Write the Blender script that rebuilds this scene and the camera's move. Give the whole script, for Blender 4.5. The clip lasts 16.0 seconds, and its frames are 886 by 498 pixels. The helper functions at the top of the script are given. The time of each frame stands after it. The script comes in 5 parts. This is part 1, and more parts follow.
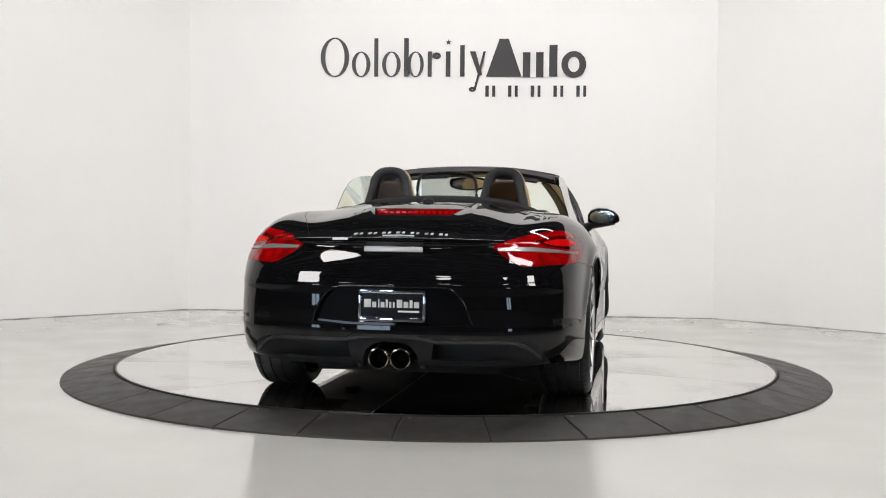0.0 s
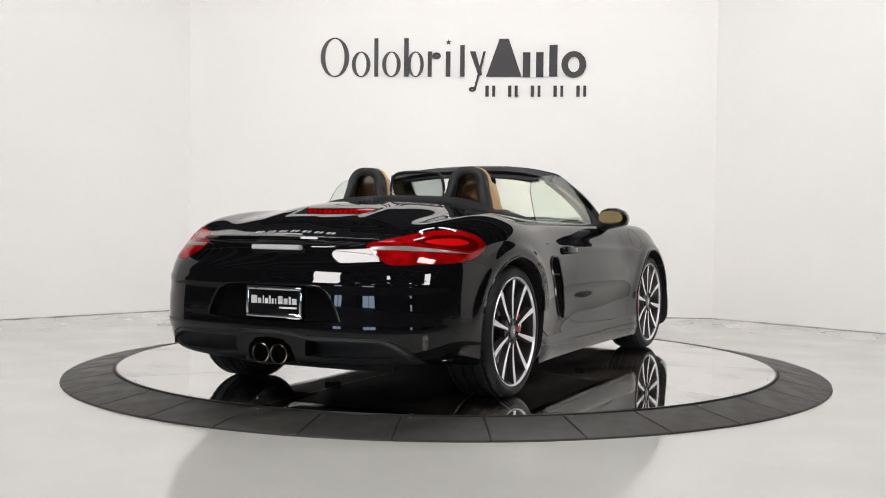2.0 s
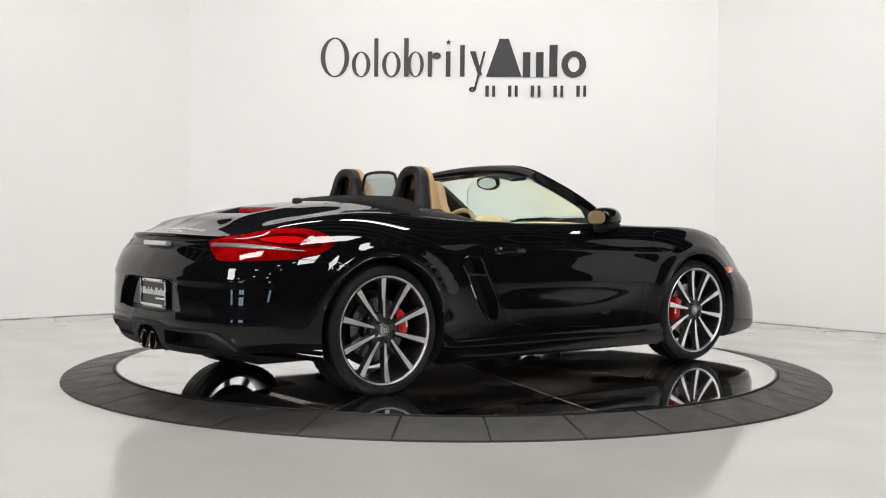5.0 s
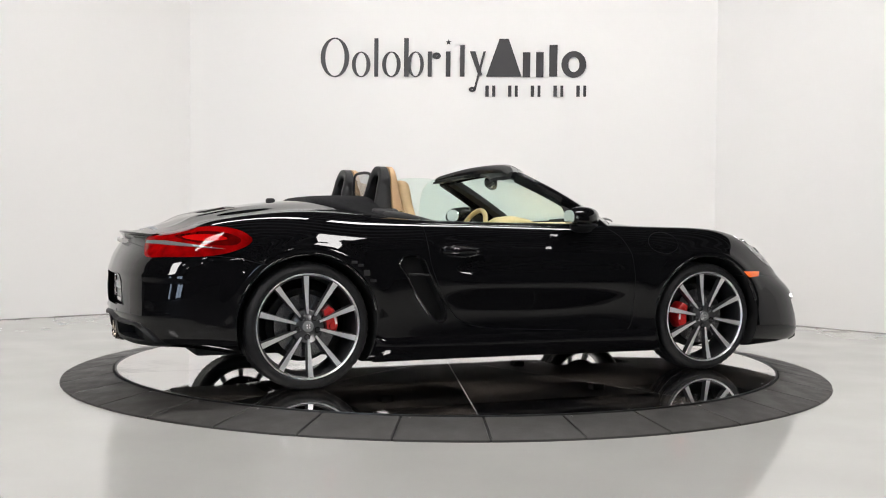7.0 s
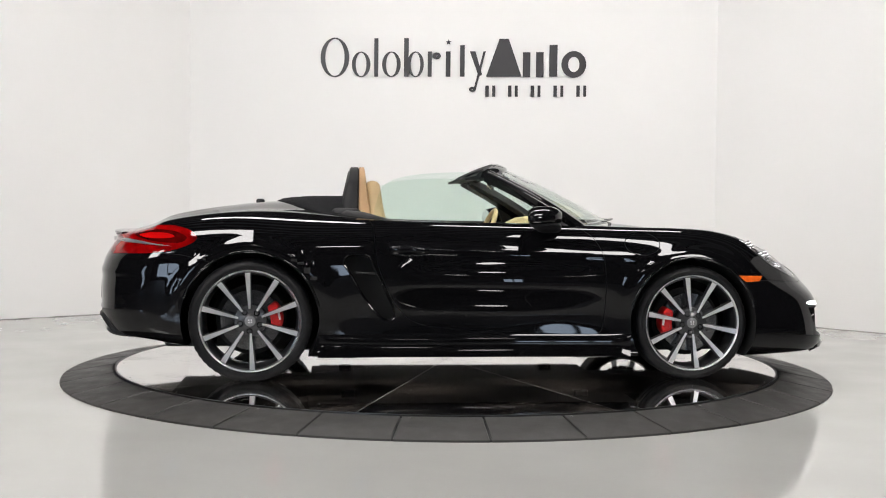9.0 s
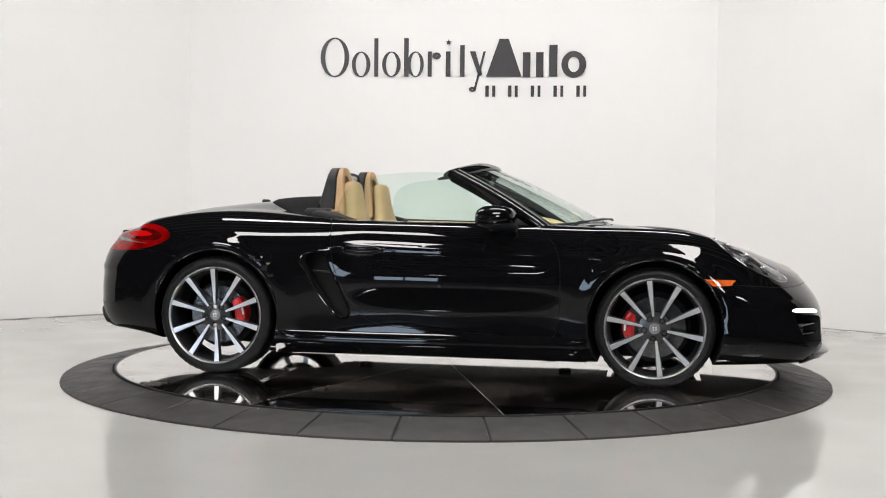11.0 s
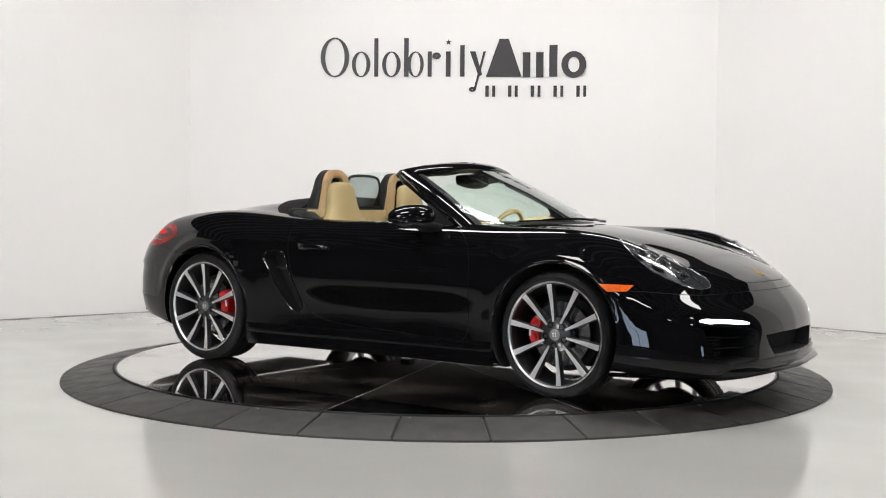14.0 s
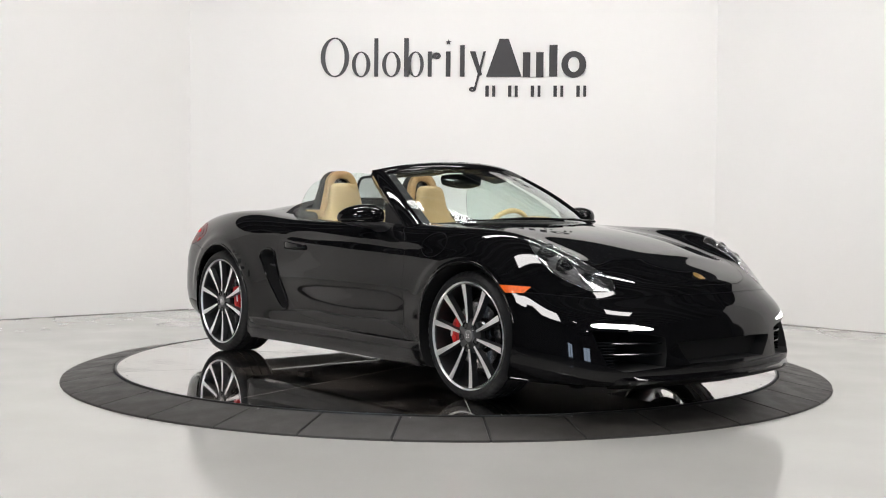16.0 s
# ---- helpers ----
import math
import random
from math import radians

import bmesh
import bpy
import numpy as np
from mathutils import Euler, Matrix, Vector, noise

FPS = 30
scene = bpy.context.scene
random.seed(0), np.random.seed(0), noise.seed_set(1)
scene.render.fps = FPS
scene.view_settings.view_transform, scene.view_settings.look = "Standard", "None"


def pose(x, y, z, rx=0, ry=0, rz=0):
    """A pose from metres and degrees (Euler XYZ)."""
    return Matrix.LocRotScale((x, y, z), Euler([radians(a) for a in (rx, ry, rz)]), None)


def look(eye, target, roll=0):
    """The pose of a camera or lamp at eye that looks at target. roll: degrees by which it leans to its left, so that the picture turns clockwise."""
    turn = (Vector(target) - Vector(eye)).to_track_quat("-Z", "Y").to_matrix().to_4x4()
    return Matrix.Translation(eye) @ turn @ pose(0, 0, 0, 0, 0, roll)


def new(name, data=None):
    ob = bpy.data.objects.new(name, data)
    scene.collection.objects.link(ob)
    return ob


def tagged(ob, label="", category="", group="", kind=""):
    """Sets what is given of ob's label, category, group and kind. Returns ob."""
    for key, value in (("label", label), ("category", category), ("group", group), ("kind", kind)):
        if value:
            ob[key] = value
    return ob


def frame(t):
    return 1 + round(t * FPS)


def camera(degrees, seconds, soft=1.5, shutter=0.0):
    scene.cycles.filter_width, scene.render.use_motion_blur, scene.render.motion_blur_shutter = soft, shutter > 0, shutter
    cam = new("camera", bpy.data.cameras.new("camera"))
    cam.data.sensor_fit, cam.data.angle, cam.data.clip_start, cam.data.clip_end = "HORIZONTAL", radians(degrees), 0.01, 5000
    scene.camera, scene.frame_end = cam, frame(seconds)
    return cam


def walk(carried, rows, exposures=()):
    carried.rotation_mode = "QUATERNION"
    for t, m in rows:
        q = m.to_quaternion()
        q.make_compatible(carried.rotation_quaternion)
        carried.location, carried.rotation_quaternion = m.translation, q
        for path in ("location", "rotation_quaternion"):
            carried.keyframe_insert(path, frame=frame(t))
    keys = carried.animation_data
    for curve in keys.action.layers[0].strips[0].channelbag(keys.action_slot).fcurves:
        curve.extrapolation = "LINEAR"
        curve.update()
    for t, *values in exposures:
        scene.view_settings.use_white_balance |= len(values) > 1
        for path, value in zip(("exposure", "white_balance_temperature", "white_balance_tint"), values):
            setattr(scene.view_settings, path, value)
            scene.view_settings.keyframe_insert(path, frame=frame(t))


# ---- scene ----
DUR = 16.0
cam = camera(42.68, DUR, soft=1.05)
EYE = (-0.036, -7.213, 0.992)
CAM_POSE = look(EYE, (EYE[0] + 0.0015077, EYE[1] + 0.9995, EYE[2] - 0.0315945), 0)
CAM_POSE = CAM_POSE @ pose(0, 0, 0, 0, 0, 0.558)
walk(cam, [(0, CAM_POSE), (DUR, CAM_POSE)])

# ---- light ----
scene.view_settings.exposure = 0.0
world = bpy.data.worlds.new("world")
world.use_nodes = True
world.node_tree.nodes["Background"].inputs[0].default_value = (0.02, 0.021, 0.023, 1)
world.node_tree.nodes["Background"].inputs[1].default_value = 1.0
scene.world = world


# ---- materials ----
def node_mat(name):
    m = bpy.data.materials.new(name)
    m.use_nodes = True
    return m, m.node_tree, m.node_tree.nodes["Principled BSDF"]


def mat(name, color, rough=0.5, metal=0.0, coat=0.0, var=0.0, scale=8.0, bump=0.0, bump_scale=200.0,
        rough_var=0.0, spec=0.5, trans=0.0, ior=1.5, emit=0.0):
    """Principled surface with colour and roughness drift at one scale and fine relief at another."""
    m, nt, b = node_mat(name)
    b.inputs["Base Color"].default_value = (*color, 1)
    b.inputs["Roughness"].default_value = rough
    b.inputs["Metallic"].default_value = metal
    b.inputs["Coat Weight"].default_value = coat
    b.inputs["Coat Roughness"].default_value = 0.02
    b.inputs["Specular IOR Level"].default_value = spec
    b.inputs["Transmission Weight"].default_value = trans
    b.inputs["IOR"].default_value = ior
    if emit:
        b.inputs["Emission Color"].default_value = (*color, 1)
        b.inputs["Emission Strength"].default_value = emit
    if var or rough_var or bump:
        tc = nt.nodes.new("ShaderNodeTexCoord")
    if var or rough_var:
        n = nt.nodes.new("ShaderNodeTexNoise")
        n.inputs["Scale"].default_value = scale
        n.inputs["Detail"].default_value = 6
        nt.links.new(tc.outputs["Object"], n.inputs["Vector"])
    if var:
        r = nt.nodes.new("ShaderNodeMapRange")
        r.inputs["From Min"].default_value, r.inputs["From Max"].default_value = 0.3, 0.7
        r.inputs["To Min"].default_value, r.inputs["To Max"].default_value = 1 - var, 1 + var
        nt.links.new(n.outputs["Fac"], r.inputs["Value"])
        mx = nt.nodes.new("ShaderNodeVectorMath")
        mx.operation = "SCALE"
        mx.inputs[0].default_value = color
        nt.links.new(r.outputs["Result"], mx.inputs["Scale"])
        nt.links.new(mx.outputs["Vector"], b.inputs["Base Color"])
    if rough_var:
        r = nt.nodes.new("ShaderNodeMapRange")
        r.inputs["From Min"].default_value, r.inputs["From Max"].default_value = 0.3, 0.7
        r.inputs["To Min"].default_value, r.inputs["To Max"].default_value = max(0, rough - rough_var), rough + rough_var
        nt.links.new(n.outputs["Fac"], r.inputs["Value"])
        nt.links.new(r.outputs["Result"], b.inputs["Roughness"])
    if bump:
        n2 = nt.nodes.new("ShaderNodeTexNoise")
        n2.inputs["Scale"].default_value = bump_scale
        n2.inputs["Detail"].default_value = 3
        nt.links.new(tc.outputs["Object"], n2.inputs["Vector"])
        bp = nt.nodes.new("ShaderNodeBump")
        bp.inputs["Strength"].default_value = bump
        bp.inputs["Distance"].default_value = 0.002
        nt.links.new(n2.outputs["Fac"], bp.inputs["Height"])
        nt.links.new(bp.outputs["Normal"], b.inputs["Normal"])
    return m


def glow(name, color, strength):
    m, nt, b = node_mat(name)
    b.inputs["Base Color"].default_value = (0.8, 0.8, 0.8, 1)
    b.inputs["Emission Color"].default_value = (*color, 1)
    b.inputs["Emission Strength"].default_value = strength
    return m


PAINT = mat("black_car_paint", (0.004, 0.004, 0.0045), 0.35, coat=1.0, spec=0.0)
PAINT.node_tree.nodes["Principled BSDF"].inputs["Coat IOR"].default_value = 1.42
PLASTIC = mat("black_grained_plastic", (0.010, 0.010, 0.011), 0.5, spec=0.3, bump=0.15, bump_scale=900, rough_var=0.06, scale=12)
GLOSS_PLASTIC = mat("black_gloss_plastic", (0.006, 0.006, 0.007), 0.15)
CAVITY = mat("black_cavity", (0.004, 0.004, 0.004), 0.8)
RUBBER = mat("tyre_rubber", (0.009, 0.009, 0.0095), 0.5, spec=0.22, var=0.25, scale=14, bump=0.2, bump_scale=350)
SILVER = mat("machined_alloy", (0.82, 0.82, 0.82), 0.31, metal=0.8, rough_var=0.02, scale=30)
GUNMETAL = mat("dark_alloy_paint", (0.05, 0.05, 0.052), 0.35, metal=0.6, coat=0.5)
CAP_GREY = mat("grey_wheel_cap", (0.25, 0.25, 0.25), 0.35, metal=0.7)
CHROME = mat("chrome", (0.8, 0.8, 0.81), 0.06, metal=1.0)
STEEL = mat("brake_disc_steel", (0.26, 0.26, 0.265), 0.2, metal=1.0, var=0.25, scale=20)
CALIPER = mat("red_caliper_paint", (0.55, 0.012, 0.012), 0.3, coat=0.6)
TAN = mat("tan_leather", (0.47, 0.335, 0.17), 0.5, var=0.07, scale=6, bump=0.25, bump_scale=420)
TAN_HOOP = mat("tan_hoop_leather", (0.49, 0.315, 0.16), 0.48, var=0.08, scale=7, bump=0.25, bump_scale=420)
DASH = mat("sand_leather", (0.56, 0.42, 0.22), 0.55, var=0.06, scale=6, bump=0.25, bump_scale=420)
FABRIC = mat("black_roof_fabric", (0.006, 0.006, 0.007), 0.9, spec=0.2, var=0.2, scale=30, bump=0.5, bump_scale=1500)
LEATHER_BLACK = mat("black_leather", (0.011, 0.011, 0.012), 0.5, spec=0.35, bump=0.3, bump_scale=400)
GLASS = mat("tinted_car_glass", (0.86, 0.945, 0.905), 0.0, trans=1.0, ior=1.27)
LENS = mat("clear_lens", (0.97, 0.97, 0.97), 0.0, trans=1.0, ior=1.45)
DEFLECTOR = mat("smoked_deflector", (0.55, 0.57, 0.58), 0.02, trans=1.0, ior=1.45)
RED = mat("red_lens", (0.23, 0.001, 0.0015), 0.4, coat=0.8, var=0.45, scale=16, spec=0.0)
DARK_RED = mat("dark_red_lens", (0.07, 0.0008, 0.0008), 0.5, coat=0.8, spec=0.0, var=0.4, scale=30)
BRIGHT_RED = mat("bright_red_reflector", (0.50, 0.003, 0.003), 0.5, coat=0.45, spec=0.0)
LAMP_INNER = mat("dark_lamp_bezel", (0.045, 0.045, 0.048), 0.35, metal=0.4, var=0.3, scale=40)
LAMP_RING = mat("dim_lamp_chrome", (0.50, 0.50, 0.51), 0.14, metal=1.0)
PIPE = mat("heat_tinted_steel", (0.52, 0.46, 0.40), 0.16, metal=1.0, var=0.15, scale=30)
CLEAR_STRIP = mat("clear_ribbed_lens", (0.66, 0.65, 0.64), 0.3, metal=0.1, coat=0.6, bump=0.3, bump_scale=300)
TAIL_CLEAR = mat("silver_lamp_insert", (0.24, 0.235, 0.23), 0.25, metal=0.4, coat=0.4, bump=0.3, bump_scale=300)
SMOKE = mat("dark_mesh_insert", (0.16, 0.14, 0.13), 0.1, trans=1.0, ior=1.1)
AMBER = mat("amber_lens", (0.75, 0.12, 0.012), 0.2, coat=1.0, var=0.15, scale=60, emit=0.12)
DRL = glow("daytime_light", (1.0, 1.0, 0.98), 5.0)
GOLD = mat("gold_emblem", (0.62, 0.36, 0.10), 0.3, metal=0.8)
WALL = mat("white_wall_paint", (0.80, 0.79, 0.77), 0.6, var=0.012, scale=0.8, bump=0.05, bump_scale=120)
FLOOR = mat("white_epoxy_floor", (0.47, 0.465, 0.445), 0.10, var=0.035, scale=1.6, rough_var=0.05, bump=0.01, bump_scale=6, spec=0.5)
RING = mat("black_rubber_ramp", (0.025, 0.023, 0.021), 0.52, var=0.25, scale=9, bump=0.35, bump_scale=260, rough_var=0.1)
def plate_material():
    """Polished metal with dull scuffs and hairline scratches."""
    m, nt, b = node_mat("black_mirror_plate")
    b.inputs["Base Color"].default_value = (0.80, 0.79, 0.78, 1)
    b.inputs["Metallic"].default_value = 1.0
    tc = nt.nodes.new("ShaderNodeTexCoord")
    mp = nt.nodes.new("ShaderNodeMapping")
    mp.inputs["Scale"].default_value = (3.0, 17.0, 1.0)
    mp.inputs["Rotation"].default_value = (0, 0, 0.3)
    n1 = nt.nodes.new("ShaderNodeTexNoise")
    n1.inputs["Scale"].default_value, n1.inputs["Detail"].default_value, n1.inputs["Roughness"].default_value = 3.4, 10, 0.76
    n2 = nt.nodes.new("ShaderNodeTexNoise")
    n2.inputs["Scale"].default_value, n2.inputs["Detail"].default_value = 1.3, 4
    nt.links.new(tc.outputs["Object"], mp.inputs["Vector"])
    nt.links.new(mp.outputs["Vector"], n1.inputs["Vector"])
    nt.links.new(tc.outputs["Object"], n2.inputs["Vector"])
    mul = nt.nodes.new("ShaderNodeMath")
    mul.operation = "MULTIPLY"
    nt.links.new(n1.outputs["Fac"], mul.inputs[0])
    nt.links.new(n2.outputs["Fac"], mul.inputs[1])
    mr = nt.nodes.new("ShaderNodeMapRange")
    mr.inputs["From Min"].default_value, mr.inputs["From Max"].default_value = 0.235, 0.42
    mr.inputs["To Min"].default_value, mr.inputs["To Max"].default_value = 0.0, 0.34
    nt.links.new(mul.outputs["Value"], mr.inputs["Value"])
    d = nt.nodes.new("ShaderNodeBsdfDiffuse")
    d.inputs["Color"].default_value = (0.17, 0.145, 0.125, 1)
    mx = nt.nodes.new("ShaderNodeMixShader")
    nt.links.new(mr.outputs["Result"], mx.inputs["Fac"])
    nt.links.new(b.outputs["BSDF"], mx.inputs[1])
    nt.links.new(d.outputs["BSDF"], mx.inputs[2])
    nt.links.new(mx.outputs["Shader"], nt.nodes["Material Output"].inputs["Surface"])
    r = nt.nodes.new("ShaderNodeMapRange")
    r.inputs["To Min"].default_value, r.inputs["To Max"].default_value = 0.015, 0.06
    nt.links.new(n2.outputs["Fac"], r.inputs["Value"])
    nt.links.new(r.outputs["Result"], b.inputs["Roughness"])
    return m


DISC = plate_material()
SEAM = mat("pale_seam_filler", (0.42, 0.41, 0.39), 0.5)
EDGE = mat("dark_metal_edge", (0.09, 0.09, 0.09), 0.35, metal=1.0)
CAULK = mat("grey_sealant", (0.22, 0.21, 0.20), 0.7, var=0.3, scale=5)
SIGN = mat("charcoal_sign_acrylic", (0.030, 0.028, 0.030), 0.4, var=0.1, scale=4)
DARK_WALL = mat("dark_hall_paint", (0.024, 0.024, 0.027), 0.7, var=0.2, scale=1.0)
DARK_CEIL = mat("black_hall_ceiling", (0.02, 0.02, 0.022), 0.8, var=0.2, scale=1.0)
BEAM = mat("grey_steel_beam", (0.30, 0.30, 0.31), 0.6, var=0.15, scale=2.0)
PANEL = glow("studio_light_diffuser", (1.0, 0.968, 0.957), 24.5)
WINDOW_GLOW = glow("daylight_in_window", (0.64, 0.79, 1.0), 8.0)


# ---- mesh helpers ----
def to_mesh(name, bm, mats, smooth=True, angle=35):
    me = bpy.data.meshes.new(name)
    bmesh.ops.recalc_face_normals(bm, faces=bm.faces)
    bm.to_mesh(me)
    bm.free()
    for mm in (mats if isinstance(mats, (list, tuple)) else [mats]):
        me.materials.append(mm)
    if smooth:
        me.polygons.foreach_set("use_smooth", [True] * len(me.polygons))
        me.set_sharp_from_angle(angle=radians(angle))
    return me


def part(name, bm, material, parent, label="", smooth=True, angle=35):
    ob = new(name, to_mesh(name, bm, material, smooth, angle))
    ob.parent = parent
    return tagged(ob, label)


def grid_faces(bm, rows, close_u=False, close_v=False, mat_index=0):
    """Quads between rows of points; rows[i][j]."""
    vs = [[bm.verts.new(p) for p in r] for r in rows]
    nr, nc = len(vs), len(vs[0])
    for i in range(nr if close_u else nr - 1):
        for j in range(nc if close_v else nc - 1):
            a, b, c, d = vs[i][j], vs[(i + 1) % nr][j], vs[(i + 1) % nr][(j + 1) % nc], vs[i][(j + 1) % nc]
            f = bm.faces.new((a, b, c, d))
            f.material_index = mat_index
    return vs


def box(bm, x0, x1, y0, y1, z0, z1, bevel=0.0, seg=2):
    r = bmesh.ops.create_cube(bm, size=1.0, matrix=Matrix.LocRotScale(
        ((x0 + x1) / 2, (y0 + y1) / 2, (z0 + z1) / 2), None, (x1 - x0, y1 - y0, z1 - z0)))
    if bevel:
        es = list({e for v in r["verts"] for e in v.link_edges})
        bmesh.ops.bevel(bm, geom=es, offset=bevel, segments=seg, profile=0.5, affect="EDGES")
    return r


def lathe(bm, profile, n=48, axis="y", closed=False, mi=0):
    """Turn (radius, along) pairs round the axis through the origin."""
    rows = []
    for k in range(n):
        a = 2 * math.pi * k / n
        c, s = math.cos(a), math.sin(a)
        if axis == "y":
            rows.append([(r * c, h, r * s) for r, h in profile])
        elif axis == "x":
            rows.append([(h, r * c, r * s) for r, h in profile])
        else:
            rows.append([(r * c, r * s, h) for r, h in profile])
    grid_faces(bm, rows, close_u=True, close_v=closed, mat_index=mi)


def tube(bm, path, r, n=10, caps=True, flat=1.0):
    """Round bar along a path; flat squeezes it across its second direction."""
    path = [Vector(p) for p in path]
    rows = []
    up = Vector((0, 0, 1))
    for i, p in enumerate(path):
        d = (path[min(i + 1, len(path) - 1)] - path[max(i - 1, 0)]).normalized()
        a = d.cross(up)
        if a.length < 1e-3:
            a = d.cross(Vector((1, 0, 0)))
        a.normalize()
        b = d.cross(a).normalized()
        rr = r[i] if isinstance(r, (list, tuple)) else r
        rows.append([p + a * (rr * math.cos(2 * math.pi * k / n)) + b * (rr * flat * math.sin(2 * math.pi * k / n)) for k in range(n)])
    vs = grid_faces(bm, rows, close_v=True)
    if caps:
        bm.faces.new(vs[0])
        bm.faces.new(vs[-1])


def loft(bm, sections, axis="z", n=24):
    """Superellipse sections (along, c1, c2, h1, h2, power) stacked on an axis, capped."""
    rows = []
    for t, c1, c2, h1, h2, pw in sections:
        row = []
        for k in range(n):
            a = 2 * math.pi * k / n
            ca, sa = math.cos(a), math.sin(a)
            u = c1 + h1 * math.copysign(abs(ca) ** (2 / pw), ca)
            v = c2 + h2 * math.copysign(abs(sa) ** (2 / pw), sa)
            row.append({"z": (u, v, t), "y": (u, t, v), "x": (t, u, v)}[axis])
        rows.append(row)
    vs = grid_faces(bm, rows, close_v=True)
    bm.faces.new(vs[0])
    bm.faces.new(vs[-1])


def smoothed(pts, n):
    """Catmull-Rom through a list of points, n samples per span."""
    pts = [Vector(p) for p in pts]
    out = []
    for i in range(len(pts) - 1):
        p0, p1, p2, p3 = pts[max(i - 1, 0)], pts[i], pts[i + 1], pts[min(i + 2, len(pts) - 1)]
        for k in range(n):
            t = k / n
            out.append(0.5 * ((2 * p1) + (p2 - p0) * t + (2 * p0 - 5 * p1 + 4 * p2 - p3) * t * t + (3 * p1 - p0 - 3 * p2 + p3) * t ** 3))
    out.append(pts[-1])
    return out


def closed_smooth(pts, n):
    """The same round a closed outline of 2D points."""
    m = len(pts)
    out = []
    for i in range(m):
        p0, p1, p2, p3 = (Vector(pts[(i + k) % m]) for k in (-1, 0, 1, 2))
        for k in range(n):
            t = k / n
            out.append(0.5 * ((2 * p1) + (p2 - p0) * t + (2 * p0 - 5 * p1 + 4 * p2 - p3) * t * t + (3 * p1 - p0 - 3 * p2 + p3) * t ** 3))
    return [tuple(p) for p in out]


# ---- the room ----
A, B = Vector((-2.562, 4.160, 0)), Vector((2.59, 3.70, 0))
CORNERS = [Vector((-5.6, -0.6, 0)), Vector((-5.6, 1.37, 0)), A, B, Vector((5.6, 0.42, 0)), Vector((5.6, -0.9, 0))]
WALL_TOP = 3.2


def wall(name, p, q, z0, z1, material, label, thick=0.15):
    d = (q - p).normalized()
    n = Vector((-d.y, d.x, 0)) * thick
    bm = bmesh.new()
    low = [p, q, q + n, p + n]
    rows = [[v + Vector((0, 0, z)) for v in low] for z in (z0, z1)]
    vs = grid_faces(bm, rows, close_v=True)
    bm.faces.new(vs[0]), bm.faces.new(vs[1])
    ob = new(name, to_mesh(name, bm, material, smooth=False))
    return tagged(ob, label, "wall", kind="structure")


for nm, i in (("wall_west", 0), ("wall_northwest", 1), ("wall_north", 2), ("wall_northeast", 3), ("wall_east", 4)):
    wall(nm, CORNERS[i], CORNERS[i + 1], 0, WALL_TOP, WALL, "smooth white painted studio wall, evenly lit")
for nm, i in (("trim_northwest", 1), ("trim_north", 2), ("trim_northeast", 3)):
    p, q = CORNERS[i], CORNERS[i + 1]
    d = (q - p).normalized()
    n = Vector((d.y, -d.x, 0))
    bm = bmesh.new()
    rows = []
    for k in range(41):
        c = p.lerp(q, 0.002 + 0.996 * k / 40)
        w = 0.004 + 0.004 * random.random()
        h = 0.003 + 0.006 * random.random()
        rows.append([c + n * 0.0005, c + n * w, c + n * w * 0.7 + Vector((0, 0, h)), c + n * 0.0005 + Vector((0, 0, h))])
    vs = grid_faces(bm, rows, close_v=True)
    bm.faces.new(vs[0]), bm.faces.new(vs[-1])
    tagged(new(nm, to_mesh(nm, bm, CAULK, smooth=False)), "thin uneven grey sealant bead along the wall foot", "trim", kind="structure")
HALL = [Vector((12, -0.9, 0)), Vector((12, -19, 0)), Vector((-12, -19, 0)), Vector((-12, -0.6, 0))]
wall("wall_hall_east", HALL[0], HALL[1], 0, 6.2, DARK_WALL, "dark painted hall wall behind the studio")
wall("wall_south", HALL[1], HALL[2], 0, 6.2, DARK_WALL, "dark painted hall wall behind the studio")
wall("wall_hall_west", HALL[2], HALL[3], 0, 6.2, DARK_WALL, "dark painted hall wall behind the studio")
wall("wall_return_east", Vector((5.75, -0.9, 0)), HALL[0], 0, 6.2, DARK_WALL, "dark wall closing the hall beside the studio")
wall("wall_return_west", HALL[3], Vector((-5.75, -0.6, 0)), 0, 6.2, DARK_WALL, "dark wall closing the hall beside the studio")

bm = bmesh.new()
box(bm, -13, 13, -3.4, 6, -0.2, 0)
tagged(new("floor", to_mesh("floor", bm, FLOOR, smooth=False)), "glossy off-white epoxy studio floor with faint scuffs", "floor", kind="structure")
# dark floor added out of view, keeps reflections in the lower bodywork dark
bm = bmesh.new()
box(bm, -13, 13, -20, -3.4, -0.2, 0)
tagged(new("floor_unseen_dark", to_mesh("floor_unseen_dark", bm, DARK_WALL, smooth=False)), "unseen dark floor in front of the studio, added to darken low reflections", "floor", kind="structure")
bm = bmesh.new()
box(bm, -13, 13, -20, 6, 6.2, 6.4)
for k in range(26):
    box(bm, -12.5, 12.5, -19 + 0.95 * k, -18.45 + 0.95 * k, 5.85, 6.2)
for f in bm.faces:
    f.material_index = 0 if f.calc_center_median().z < 6.195 and f.calc_area() < 60 else 1
tagged(new("ceiling", to_mesh("ceiling", bm, [DARK_CEIL, BEAM], smooth=False)), "black hall ceiling with deep parallel joists", "ceiling", kind="structure")


